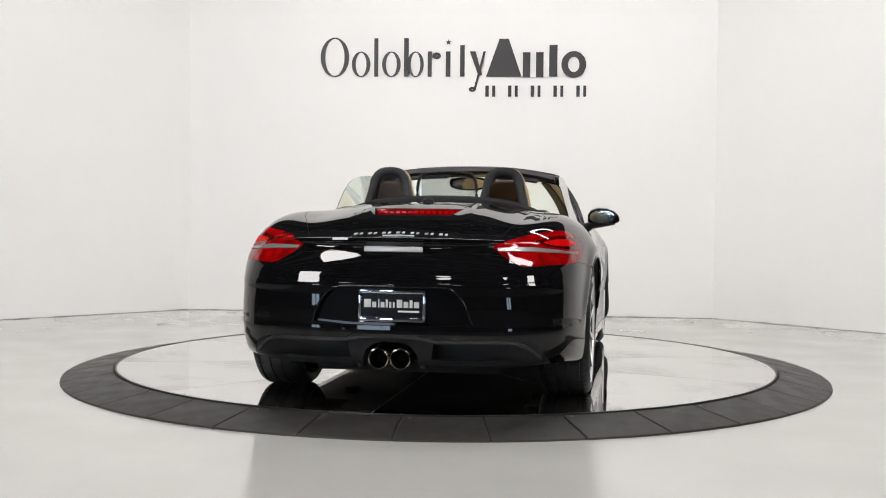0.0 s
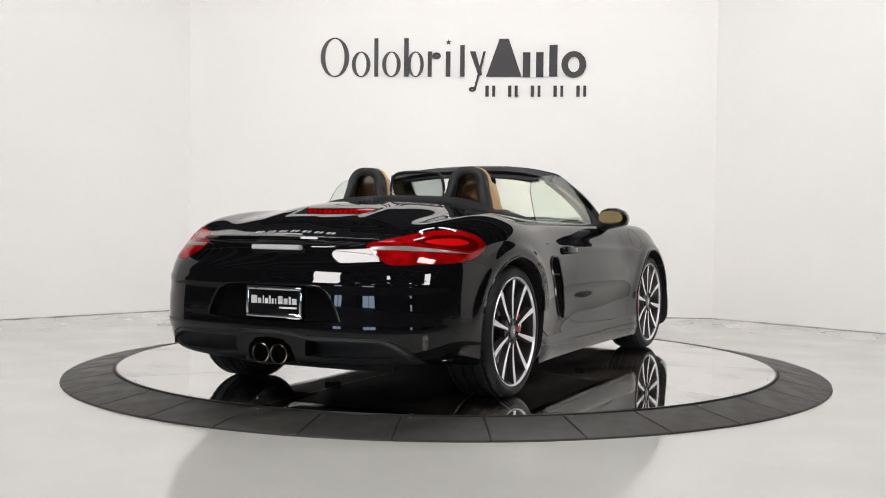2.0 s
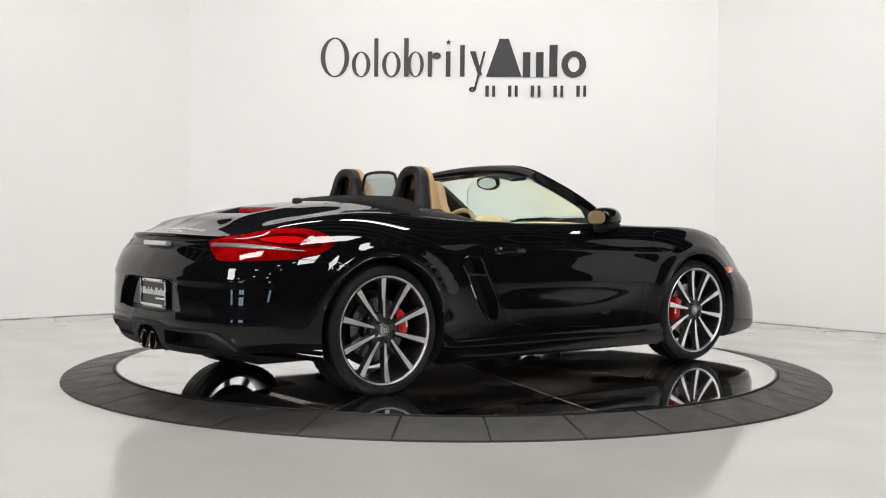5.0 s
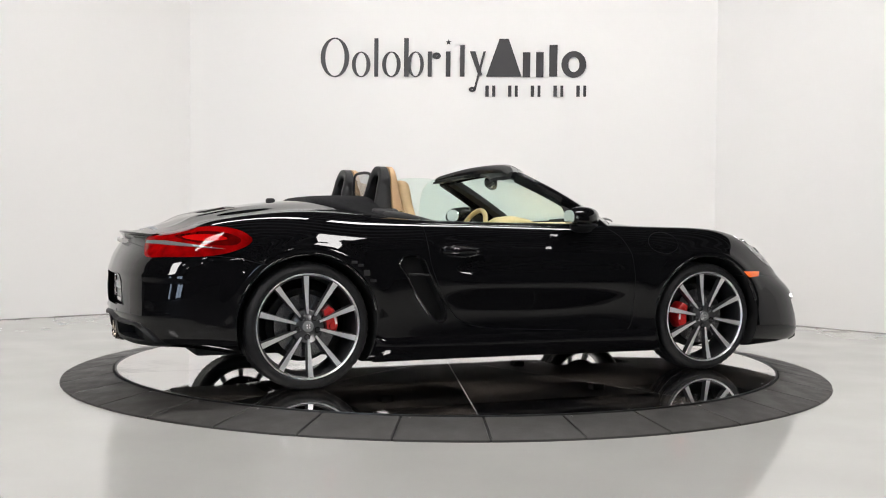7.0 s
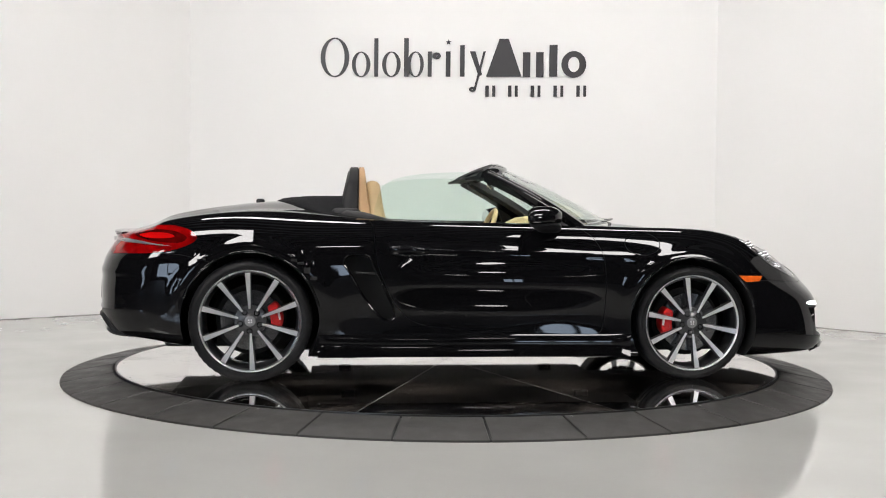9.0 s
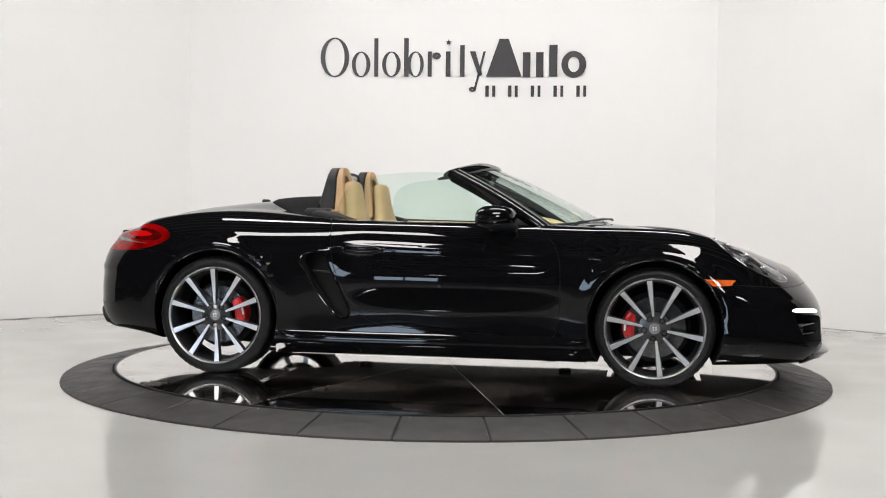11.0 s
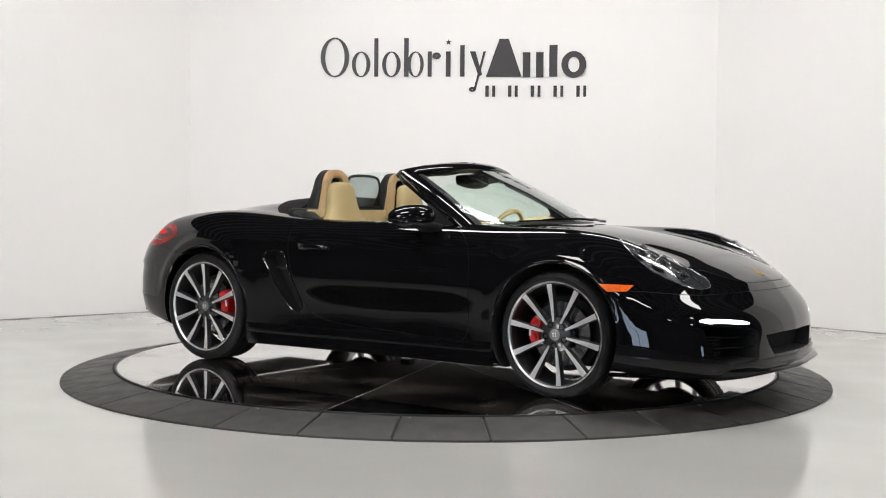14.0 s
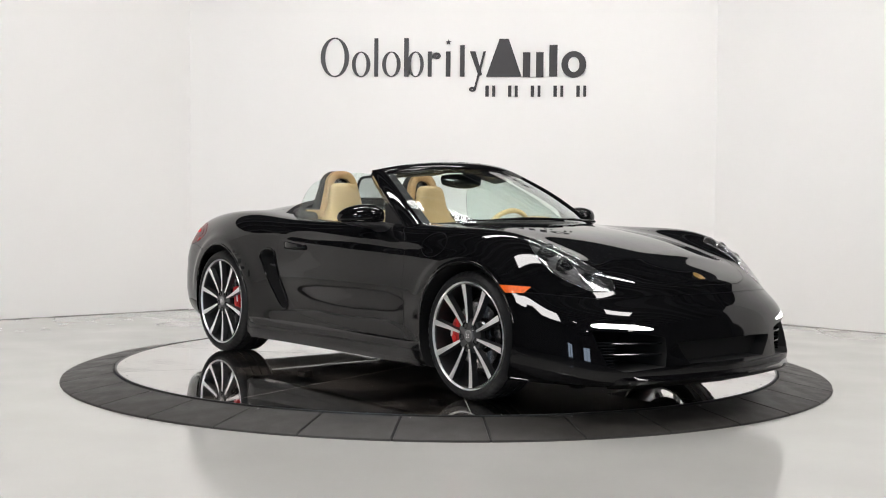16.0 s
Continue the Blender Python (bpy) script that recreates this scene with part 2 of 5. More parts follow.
def light_panel(x, y, z, w, d, rx=0.0, rz=0.0):
    root = new("studio_light")
    root.matrix_basis = pose(x, y, z)
    tilt = pose(0, 0, 0, rx, 0, rz)
    bm = bmesh.new()
    box(bm, -w / 2 - 0.05, w / 2 + 0.05, -d / 2 - 0.05, d / 2 + 0.05, 0.012, 0.14, 0.01)
    bm.transform(tilt)
    part("housing", bm, PLASTIC, root)
    bm = bmesh.new()
    box(bm, -w / 2, w / 2, -d / 2, d / 2, 0.0, 0.01)
    bm.transform(tilt)
    part("diffuser", bm, PANEL, root, "glowing white diffuser panel")
    for e in (-1, 1):
        bm = bmesh.new()
        tube(bm, [tilt @ Vector((e * w * 0.4, 0, 0.12)), tilt @ Vector((e * w * 0.4, 0, 0.12)) + Vector((0, 0, 6.21 - z - 0.1))], 0.012, 8)
        part("hanger", bm, PLASTIC, root)
    return tagged(root, "large rectangular overhead studio light with white diffuser", "light", "overhead studio lights")


for x, y, z, w, d, rx in ((-2.4, -3.4, 5.0, 1.9, 0.9, 24), (2.4, -3.4, 5.0, 1.9, 0.9, 24), (-1.5, 0.5, 4.9, 2.5, 0.5, 14), (1.5, 0.5, 4.9, 2.5, 0.5, 14),
                            (-4.9, -5.6, 3.4, 1.15, 1.3, 58), (4.4, -6.15, 3.4, 1.0, 1.3, 58)):
    light_panel(x, y, z, w, d, rx, math.copysign(33, x) if y < -5 else 0)


def hall_window(x, y, turn, z0, z1, w):
    root = new("hall_window")
    root.matrix_basis = pose(x, y, 0, 0, 0, turn)
    bm = bmesh.new()
    box(bm, -w / 2, w / 2, 0, 0.02, z0, z1)
    part("pane", bm, WINDOW_GLOW, root, "bright daylit pane")
    for a in (-w / 2, 0, w / 2):
        bm = bmesh.new()
        box(bm, a - 0.04, a + 0.04, -0.01, 0.06, z0 - 0.05, z1 + 0.05)
        part("mullion", bm, PLASTIC, root)
    return tagged(root, "tall daylit window in the dark hall wall", "window", "hall windows")


hall_window(-8.8, -18.98, 0, 0.3, 3.3, 3.0)
hall_window(5.5, -18.98, 0, 0.4, 2.6, 1.0)
hall_window(-11.98, -14.5, -90, 0.3, 3.0, 1.5)


def high_bay(x, y):
    root = new("high_bay_light")
    root.matrix_basis = pose(x, y, 4.9)
    bm = bmesh.new()
    lathe(bm, [(0.001, 0.34), (0.09, 0.33), (0.11, 0.22), (0.20, 0.16), (0.34, 0.0), (0.35, 0.0), (0.21, 0.175), (0.12, 0.235)], 40, "z")
    part("dish", bm, PLASTIC, root)
    bm = bmesh.new()
    lathe(bm, [(0.0005, 0.015), (0.20, 0.018), (0.325, 0.03), (0.20, 0.05), (0.0005, 0.055)], 40, "z")
    part("diffuser", bm, PANEL, root, "glowing white round diffuser")
    bm = bmesh.new()
    tube(bm, [(0, 0, 0.33), (0, 0, 0.96)], 0.012, 8)
    part("hanger", bm, PLASTIC, root)
    return tagged(root, "round dish lamp hanging from the dark hall joists", "light", "high bay lights")


for x in (-5.5, -1.6, 2.4, 6.0):
    for y in (-9.225, -13.975):
        high_bay(x, y)


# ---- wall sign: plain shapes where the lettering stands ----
def build_sign():
    d = (B - A).normalized()
    root = new("wall_sign")
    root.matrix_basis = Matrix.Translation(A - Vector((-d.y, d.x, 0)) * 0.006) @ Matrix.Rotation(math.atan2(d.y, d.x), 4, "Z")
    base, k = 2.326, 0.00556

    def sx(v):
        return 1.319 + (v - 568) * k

    def slab(name, outline, hole=None):
        bm = bmesh.new()
        if hole:
            rows = [[(x, y, z) for x, z in ring] for y, ring in ((0, outline), (0, hole), (-0.012, hole), (-0.012, outline))]
            grid_faces(bm, rows, close_u=True, close_v=True)
        else:
            rows = [[(x, y, z) for x, z in outline] for y in (0, -0.012)]
            vs = grid_faces(bm, rows, close_v=True)
            bm.faces.new(vs[0]), bm.faces.new(vs[1])
        part(name, bm, SIGN, root, smooth=False)

    def ring(x0, x1, z0, z1, tx, tz):
        cx, cz, rx, rz = (x0 + x1) / 2, (z0 + z1) / 2, (x1 - x0) / 2, (z1 - z0) / 2
        o = [(cx + rx * math.cos(a), cz + rz * math.sin(a)) for a in np.linspace(0, 2 * math.pi, 40, endpoint=False)]
        h = [(cx + (rx - tx) * math.cos(a), cz + (rz - tz) * math.sin(a)) for a in np.linspace(0, 2 * math.pi, 40, endpoint=False)]
        slab("sign_ring", o, h)

    def bar(x0, x1, z0, z1):
        slab("sign_bar", [(x0, z0), (x1, z0), (x1, z1), (x0, z1)])

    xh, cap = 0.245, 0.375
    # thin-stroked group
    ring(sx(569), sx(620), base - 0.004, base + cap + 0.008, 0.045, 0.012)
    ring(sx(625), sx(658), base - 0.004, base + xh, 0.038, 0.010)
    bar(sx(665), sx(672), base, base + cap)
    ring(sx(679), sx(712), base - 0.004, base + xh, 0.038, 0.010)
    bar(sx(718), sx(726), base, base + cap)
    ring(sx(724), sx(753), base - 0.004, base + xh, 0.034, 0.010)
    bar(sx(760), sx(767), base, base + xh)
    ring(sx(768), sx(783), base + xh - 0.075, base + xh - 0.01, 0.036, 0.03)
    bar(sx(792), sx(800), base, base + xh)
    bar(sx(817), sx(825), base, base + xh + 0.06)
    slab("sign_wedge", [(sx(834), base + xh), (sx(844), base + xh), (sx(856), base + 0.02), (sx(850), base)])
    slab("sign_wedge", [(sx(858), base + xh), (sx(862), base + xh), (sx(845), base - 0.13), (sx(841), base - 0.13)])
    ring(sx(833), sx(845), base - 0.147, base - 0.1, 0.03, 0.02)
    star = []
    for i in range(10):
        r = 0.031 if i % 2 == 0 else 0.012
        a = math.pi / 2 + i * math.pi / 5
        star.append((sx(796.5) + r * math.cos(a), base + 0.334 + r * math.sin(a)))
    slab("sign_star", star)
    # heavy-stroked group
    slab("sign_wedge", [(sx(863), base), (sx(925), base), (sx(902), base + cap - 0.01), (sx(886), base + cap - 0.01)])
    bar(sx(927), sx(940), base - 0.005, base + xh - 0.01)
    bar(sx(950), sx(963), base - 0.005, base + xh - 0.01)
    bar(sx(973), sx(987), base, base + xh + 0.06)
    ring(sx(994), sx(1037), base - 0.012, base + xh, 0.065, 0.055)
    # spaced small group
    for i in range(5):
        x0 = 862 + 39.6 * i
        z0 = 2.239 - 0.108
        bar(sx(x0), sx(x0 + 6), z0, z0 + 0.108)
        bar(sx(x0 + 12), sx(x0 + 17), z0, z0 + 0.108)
    return tagged(root, "charcoal raised sign shapes mounted on the white wall", "sign")


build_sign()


# ---- turntable ----
RO, RI, ZD, SEGS = 2.337, 2.035, 0.061, 34
SEAM0 = -85.4


def build_ring():
    root = new("turntable_ramp")
    step = 360 / SEGS
    me = None
    for k in range(SEGS):
        a0 = radians(SEAM0 + k * step)
        if me is None:
            bm = bmesh.new()
            prof = [(RO, 0.0), (RO - 0.002, 0.009), (RO - 0.010, 0.013), (RI + 0.012, ZD - 0.002), (RI + 0.004, ZD - 0.006), (RI + 0.004, 0.0)]
            gap = 0.0021
            rows = []
            for j in range(7):
                a = radians(step) * (gap / radians(step) + (1 - 2 * gap / radians(step)) * j / 6)
                rows.append([(r * math.cos(a), r * math.sin(a), z) for r, z in prof])
            vs = grid_faces(bm, rows, close_v=True)
            bm.faces.new(vs[0]), bm.faces.new(vs[-1])
            es = [e for v in (vs[0][2:5], vs[-1][2:5]) for a_, b_ in zip(v, v[1:]) for e in a_.link_edges if b_ in e.verts]
            bmesh.ops.bevel(bm, geom=es, offset=0.003, segments=1, affect="EDGES")
            me = to_mesh("ramp_tile", bm, RING, angle=25)
        ob = new("ramp_tile", me)
        ob.parent = root
        ob.matrix_basis = Matrix.Rotation(a0, 4, "Z")
    bm = bmesh.new()
    lathe(bm, [(RO - 0.006, 0.0), (RO - 0.006, 0.008), (RI + 0.01, 0.05), (RI + 0.01, 0.0)], 96, "z")
    part("joint_backing", bm, CAVITY, root)
    r = RI + 0.03
    for a in (-96, -75, -117, -54, -139, -35):
        bm = bmesh.new()
        lathe(bm, [(0.0001, 0.006), (0.005, 0.005), (0.007, 0.0)], 10, "z")
        ob = part("bolt", bm, CAP_GREY, root)
        ob.matrix_basis = pose(r * math.cos(radians(a + 1.2)), r * math.sin(radians(a + 1.2)), ZD - 0.008)
    return tagged(root, "black rubber ramp ring of wedge tiles around the turntable", "ramp", kind="structure")


def build_disc():
    root = new("turntable")
    bm = bmesh.new()
    n = 14
    g = 0.0016
    pts = [(0.02, 0.0)]
    R = RI - 0.016
    for j in range(n + 1):
        a = radians(36) * j / n
        a = min(max(a, g / R), radians(36) - g / R)
        pts.append((R * math.cos(a), R * math.sin(a)))
    # shift the wedge a little outwards to leave a seam all along
    off = Vector((math.cos(radians(18)), math.sin(radians(18)))) * 0.006
    pts = [(0.0 + off.x, 0.0 + off.y)] + pts[1:]
    rows = [[(x, y, z) for x, y in pts] for z in (ZD - 0.02, ZD)]
    vs = grid_faces(bm, rows, close_v=True)
    bm.faces.new(vs[0]), bm.faces.new(vs[1])
    me = to_mesh("plate", bm, DISC, smooth=False)
    for k in range(10):
        ob = new("plate", me)
        ob.parent = root
        ob.matrix_basis = Matrix.Rotation(radians(36 * k), 4, "Z")
    bm = bmesh.new()
    lathe(bm, [(0.0001, ZD - 0.0015), (RI - 0.03, ZD - 0.0015), (RI - 0.012, ZD - 0.006), (RI - 0.012, 0.005), (0.0001, 0.005)], 96, "z")
    part("deck", bm, SEAM, root, "deck with pale filled seams")
    bm = bmesh.new()
    lathe(bm, [(RI - 0.014, ZD - 0.03), (RI - 0.014, ZD + 0.003), (RI - 0.004, ZD + 0.003), (RI - 0.003, ZD - 0.03)], 160, "z", closed=True)
    part("edge_trim", bm, EDGE, root, "dark metal edge trim")
    for k in range(20):
        a = radians(18 * k + 4)
        bm = bmesh.new()
        lathe(bm, [(0.0001, 0.002), (0.003, 0.0015), (0.004, 0.0)], 8, "z")
        ob = part("screw", bm, CAP_GREY, root)
        ob.matrix_basis = pose((R - 0.03) * math.cos(a), (R - 0.03) * math.sin(a), ZD)
    return tagged(root, "round mirror-polished turntable of ten wedge plates", "turntable")


build_ring()
TURNTABLE = build_disc()


# ---- the car's outer shell ----
RX, FX = -1.2375, 1.2375
RR, FR = 0.335, 0.323
# Lengthwise control curves of the right half, bottom to top. Every curve runs from the rear middle round the
# tail corner, along the flank and round the nose corner to the front middle.
MID_X = (-1.72, -1.5, -1.24, -0.95, -0.6, -0.2, 0.25, 0.65, 0.95, 1.24, 1.5, 1.74)


def curve(rear, front, ys, zs):
    """rear/front: four (x, y, z) each from the middle outwards; ys, zs along MID_X."""
    return [*rear, *zip(MID_X, ys, zs), *reversed(front)]


ROWS = [
    # underside edge
    curve([(-2.02, 0, .215), (-2.005, .3, .215), (-1.95, .56, .225), (-1.85, .69, .23)],
          [(2.05, 0, .135), (2.03, .22, .135), (1.98, .44, .135), (1.87, .63, .14)],
          (.73, .765, .79, .80, .79, .785, .785, .79, .79, .79, .775, .715),
          (.215, .18, .15, .135, .13, .13, .13, .13, .13, .13, .135, .14)),
    # sill and lip edge
    curve([(-2.108, 0, .235), (-2.088, .32, .235), (-2.016, .600, .245), (-1.876, .750, .25)],
          [(2.187, 0, .155), (2.167, .24, .155), (2.118, .490, .155), (2.002, .702, .16)],
          (.812, .852, .870, .866, .845, .838, .838, .845, .857, .866, .868, .820),
          (.235, .20, .18, .17, .165, .165, .165, .165, .165, .165, .16, .16)),
    # lower flank
    curve([(-2.137, 0, .35), (-2.117, .33, .35), (-2.044, .626, .355), (-1.902, .778, .36)],
          [(2.197, 0, .265), (2.177, .25, .265), (2.128, .497, .27), (2.012, .716, .28)],
          (.838, .874, .900, .890, .843, .832, .834, .839, .864, .884, .882, .838),
          (.36, .35, .34, .34, .335, .33, .33, .33, .33, .33, .315, .29)),
    # mid flank
    curve([(-2.14, 0, .52), (-2.12, .34, .52), (-2.045, .628, .525), (-1.902, .780, .53)],
          [(2.195, 0, .37), (2.175, .25, .37), (2.12, .49, .375), (2.00, .705, .385)],
          (.838, .875, .905, .900, .858, .860, .864, .857, .873, .884, .873, .825),
          (.53, .53, .53, .53, .52, .51, .50, .50, .50, .50, .46, .41)),
    # widest line
    curve([(-2.12, 0, .665), (-2.10, .34, .665), (-2.020, .628, .67), (-1.868, .775, .675)],
          [(2.165, 0, .465), (2.145, .25, .465), (2.09, .48, .47), (1.97, .69, .475)],
          (.83, .864, .894, .890, .852, .853, .857, .849, .862, .871, .855, .80),
          (.68, .69, .70, .69, .68, .67, .66, .66, .66, .65, .60, .51)),
    # shoulder
    curve([(-2.065, 0, .765), (-2.04, .32, .765), (-1.950, .602, .77), (-1.808, .733, .775)],
          [(2.11, 0, .54), (2.09, .24, .54), (2.03, .465, .543), (1.91, .655, .552)],
          (.781, .818, .846, .847, .822, .817, .819, .815, .820, .820, .798, .742),
          (.79, .82, .838, .82, .80, .785, .778, .775, .772, .765, .725, .615)),
    # fender crest
    curve([(-2.072, 0, .796), (-2.05, .32, .793), (-1.945, .56, .797), (-1.80, .65, .830)],
          [(2.068, 0, .590), (2.048, .23, .590), (1.99, .44, .597), (1.872, .61, .627)],
          (.682, .705, .715, .722, .735, .742, .742, .738, .735, .722, .695, .658),
          (.873, .912, .930, .915, .887, .872, .865, .860, .860, .858, .824, .722)),
    # inside the crest
    curve([(-2.066, 0, .808), (-2.035, .28, .803), (-1.935, .47, .81), (-1.82, .50, .838)],
          [(2.037, 0, .616), (2.015, .20, .616), (1.952, .37, .632), (1.845, .49, .668)],
          (.51, .53, .545, .56, .59, .61, .61, .60, .585, .56, .525, .495),
          (.872, .905, .938, .938, .905, .888, .885, .876, .850, .818, .776, .708)),
    # bonnet and deck
    curve([(-2.06, 0, .813), (-2.02, .16, .811), (-1.92, .25, .828), (-1.80, .27, .868)],
          [(2.004, 0, .630), (1.978, .12, .642), (1.915, .20, .668), (1.82, .26, .705)],
          (.28, .30, .31, .33, .36, .38, .38, .36, .34, .33, .31, .28),
          (.905, .945, .978, .985, .95, .92, .91, .895, .872, .838, .795, .733)),
    # middle line
    curve([(-2.055, 0, .815), (-2.00, 0, .82), (-1.91, 0, .842), (-1.80, 0, .878)],
          [(1.970, 0, .648), (1.938, 0, .664), (1.885, 0, .686), (1.805, 0, .717)],
          (0,) * 12,
          (.908, .952, .988, .998, .965, .935, .92, .90, .88, .847, .803, .741)),
]


def bspline(c, n):
    """Uniform cubic through-ended spline along axis 0, n samples per span, pulled onto its control points."""
    c = np.asarray(c, float)

    def ev(q, m):
        e = np.concatenate([[2 * q[0] - q[1]], q, [2 * q[-1] - q[-2]]])
        out = []
        for i in range(len(q) - 1):
            for k in range(m):
                t = k / m
                w = ((1 - t) ** 3 / 6, (3 * t ** 3 - 6 * t * t + 4) / 6, (-3 * t ** 3 + 3 * t * t + 3 * t + 1) / 6, t ** 3 / 6)
                out.append(sum(w[j] * e[i + j] for j in range(4)))
        out.append(q[-1])
        return np.array(out)

    q = c.copy()
    for _ in range(3):
        q = q + 0.85 * (c - ev(q, 1))
    return ev(q, n)


def build_shell():
    g = np.array(ROWS)                      # rows, stations, xyz
    g = bspline(g, 10)
    g = np.swapaxes(bspline(np.swapaxes(g, 0, 1), 9), 0, 1)
    g[:, 0, 1] = g[:, -1, 1] = 0
    g[-1, :, 1] = 0
    # feature line pressed along the flank from the handle to the front wheel
    x, z = g[..., 0], g[..., 2]
    line = 0.727 - 0.038 * x
    fade = np.clip((x + .62) / .25, 0, 1) * np.clip((1.08 - x) / .25, 0, 1)
    d = z - line
    g[..., 1] += np.where(g[..., 1] > .7, fade * (.0065 * np.exp(-(d / .016) ** 2) - .004 * np.exp(-((d - .045) / .03) ** 2)), 0)
    # hollow along the lower door, running into the side intake
    u = np.clip((x + .50) / .35, 0, 1) * np.clip((.80 - x) / .35, 0, 1)
    g[..., 1] -= np.where(g[..., 1] > .7, u * .008 * np.exp(-((z - .40) / .07) ** 2), 0)
    # door leans in above its widest line
    u = np.clip((x + .56) / .25, 0, 1) * np.clip((.86 - x) / .25, 0, 1)
    v = np.clip((z - .45) / .08, 0, 1) * np.clip((.87 - z) / .16, 0, 1)
    g[..., 1] += np.where(g[..., 1] > .7, u * v * .017 * (.5 - 1 / (1 + np.exp(-(z - .616) / .020))), 0)
    # flared lips round the wheel openings
    for cx, cz, rr, up in ((RX, RR, .415, .012), (FX, FR, .400, .008)):
        d = np.hypot(x - cx, z - cz)
        v = np.clip((z - .36) / .15, 0, 1)
        g[..., 1] += np.where(g[..., 1] > .66, up * v * np.exp(-((d - rr) / .030) ** 2), 0)
    # sunken middle of the boot lid between two soft ridges
    y = g[..., 1]
    fade = np.clip((-1.36 - x) / .12, 0, 1) * np.clip((x + 1.93) / .25, 0, 1)
    edge = .235 - .10 * (x + 1.47)
    g[..., 2] += np.where((z > .84) & (x < -1.3), fade * (.005 * np.exp(-((y - edge - .02) / .03) ** 2) - .005 / (1 + np.exp((y - edge) / .012))), 0)
    # two soft creases round the rear bumper, under the lamps and above the valance
    x, y, z = g[..., 0], g[..., 1], g[..., 2]
    fade = np.clip((-1.80 - x) / .18, 0, 1)
    a = fade * (.0055 * np.exp(-((z - .598) / .018) ** 2) + .0045 * np.exp(-((z - .385) / .018) ** 2) - .003 * np.exp(-((z - .55) / .03) ** 2))
    way = np.arctan2(y, -1.45 - x)
    g[..., 0] -= a * np.cos(way)
    g[..., 1] += a * np.sin(way)
    nr, ns, _ = g.shape
    bm = bmesh.new()
    right = [[bm.verts.new((p[0], -p[1], p[2])) for p in r] for r in g]
    left = [[bm.verts.new((p[0], p[1], p[2])) if (0 < j < ns - 1 and i < nr - 1) else right[i][j] for j, p in enumerate(r)] for i, r in enumerate(g)]
    for side, flip in ((right, False), (left, True)):
        for i in range(nr - 1):
            for j in range(ns - 1):
                q = [side[i][j], side[i][j + 1], side[i + 1][j + 1], side[i + 1][j]]
                q = list(dict.fromkeys(q))
                if len(q) > 2:
                    bm.faces.new(q[::-1] if flip else q)
    for j in range(ns - 1):
        q = list(dict.fromkeys([right[0][j], left[0][j], left[0][j + 1], right[0][j + 1]]))
        bm.faces.new(q)
    bmesh.ops.recalc_face_normals(bm, faces=bm.faces)
    return bm


from mathutils.bvhtree import BVHTree

SHELL_BM = build_shell()
SHELL_BM.normal_update()
SHELL_BM.faces.ensure_lookup_table()
TREE = BVHTree.FromBMesh(SHELL_BM)
SHELL = bpy.data.meshes.new("shell")
SHELL_BM.to_mesh(SHELL)


def shell_normal(p):
    """Nearest point of the shell, its smooth normal and the distance."""
    co, no, fi, d = TREE.find_nearest(p)
    f = SHELL_BM.faces[fi]
    acc, tot = Vector(), 0.0
    for v in f.verts:
        w = 1.0 / ((v.co - co).length_squared + 1e-9)
        acc += v.normal * w
        tot += w
    return co, acc.normalized(), d


def prism(outline, origin, a, b, d0, d1):
    """Closed prism: outline in the plane of a and b, drawn out along a x b from d0 to d1."""
    a, b, o = Vector(a), Vector(b), Vector(origin)
    n = a.cross(b).normalized()
    bm = bmesh.new()
    rows = [[o + a * u + b * v + n * d for u, v in outline] for d in (d0, d1)]
    vs = grid_faces(bm, rows, close_v=True)
    bm.faces.new(vs[0]), bm.faces.new(vs[1])
    bmesh.ops.recalc_face_normals(bm, faces=bm.faces)
    return bm


def grown(outline, r):
    """The outline moved outwards by r."""
    n = len(outline)
    area = sum(outline[i][0] * outline[(i + 1) % n][1] - outline[(i + 1) % n][0] * outline[i][1] for i in range(n))
    s = 1 if area > 0 else -1
    out = []
    for i in range(n):
        p, q = Vector(outline[i - 1]), Vector(outline[(i + 1) % n])
        d = (q - p).normalized()
        out.append((outline[i][0] + s * d.y * r, outline[i][1] - s * d.x * r))
    return out


def side_prism(outline, side=-1, y0=0.6, y1=1.2):
    """Outline in x and z, drawn out sideways; side -1 is the car's right."""
    if side < 0:
        return prism(outline, (0, 0, 0), (1, 0, 0), (0, 0, 1), y0, y1)
    return prism(outline, (0, 0, 0), (1, 0, 0), (0, 0, 1), -y1, -y0)


def top_prism(outline, z0, z1):
    return prism(outline, (0, 0, 0), (1, 0, 0), (0, 1, 0), z0, z1)


def end_prism(outline, x0, x1):
    """Outline in y and z, drawn out along x."""
    return prism(outline, (0, 0, 0), (0, 1, 0), (0, 0, 1), x0, x1)


def cut(mesh, cutters, op="DIFFERENCE"):
    """A new mesh: mesh with the cutter bmeshes taken off (or kept)."""
    ob = bpy.data.objects.new("work", mesh)
    scene.collection.objects.link(ob)
    made = [ob]
    for c in cutters:
        me = bpy.data.meshes.new("cutter")
        c.to_mesh(me)
        co = bpy.data.objects.new("cutter", me)
        scene.collection.objects.link(co)
        made.append(co)
        md = ob.modifiers.new("cut", "BOOLEAN")
        md.operation, md.object, md.solver = op, co, "EXACT"
    dg = bpy.context.evaluated_depsgraph_get()
    res = bpy.data.meshes.new_from_object(ob.evaluated_get(dg))
    for o in made:
        me = o.data
        bpy.data.objects.remove(o)
        if me.name.startswith("cutter"):
            bpy.data.meshes.remove(me)
    return res


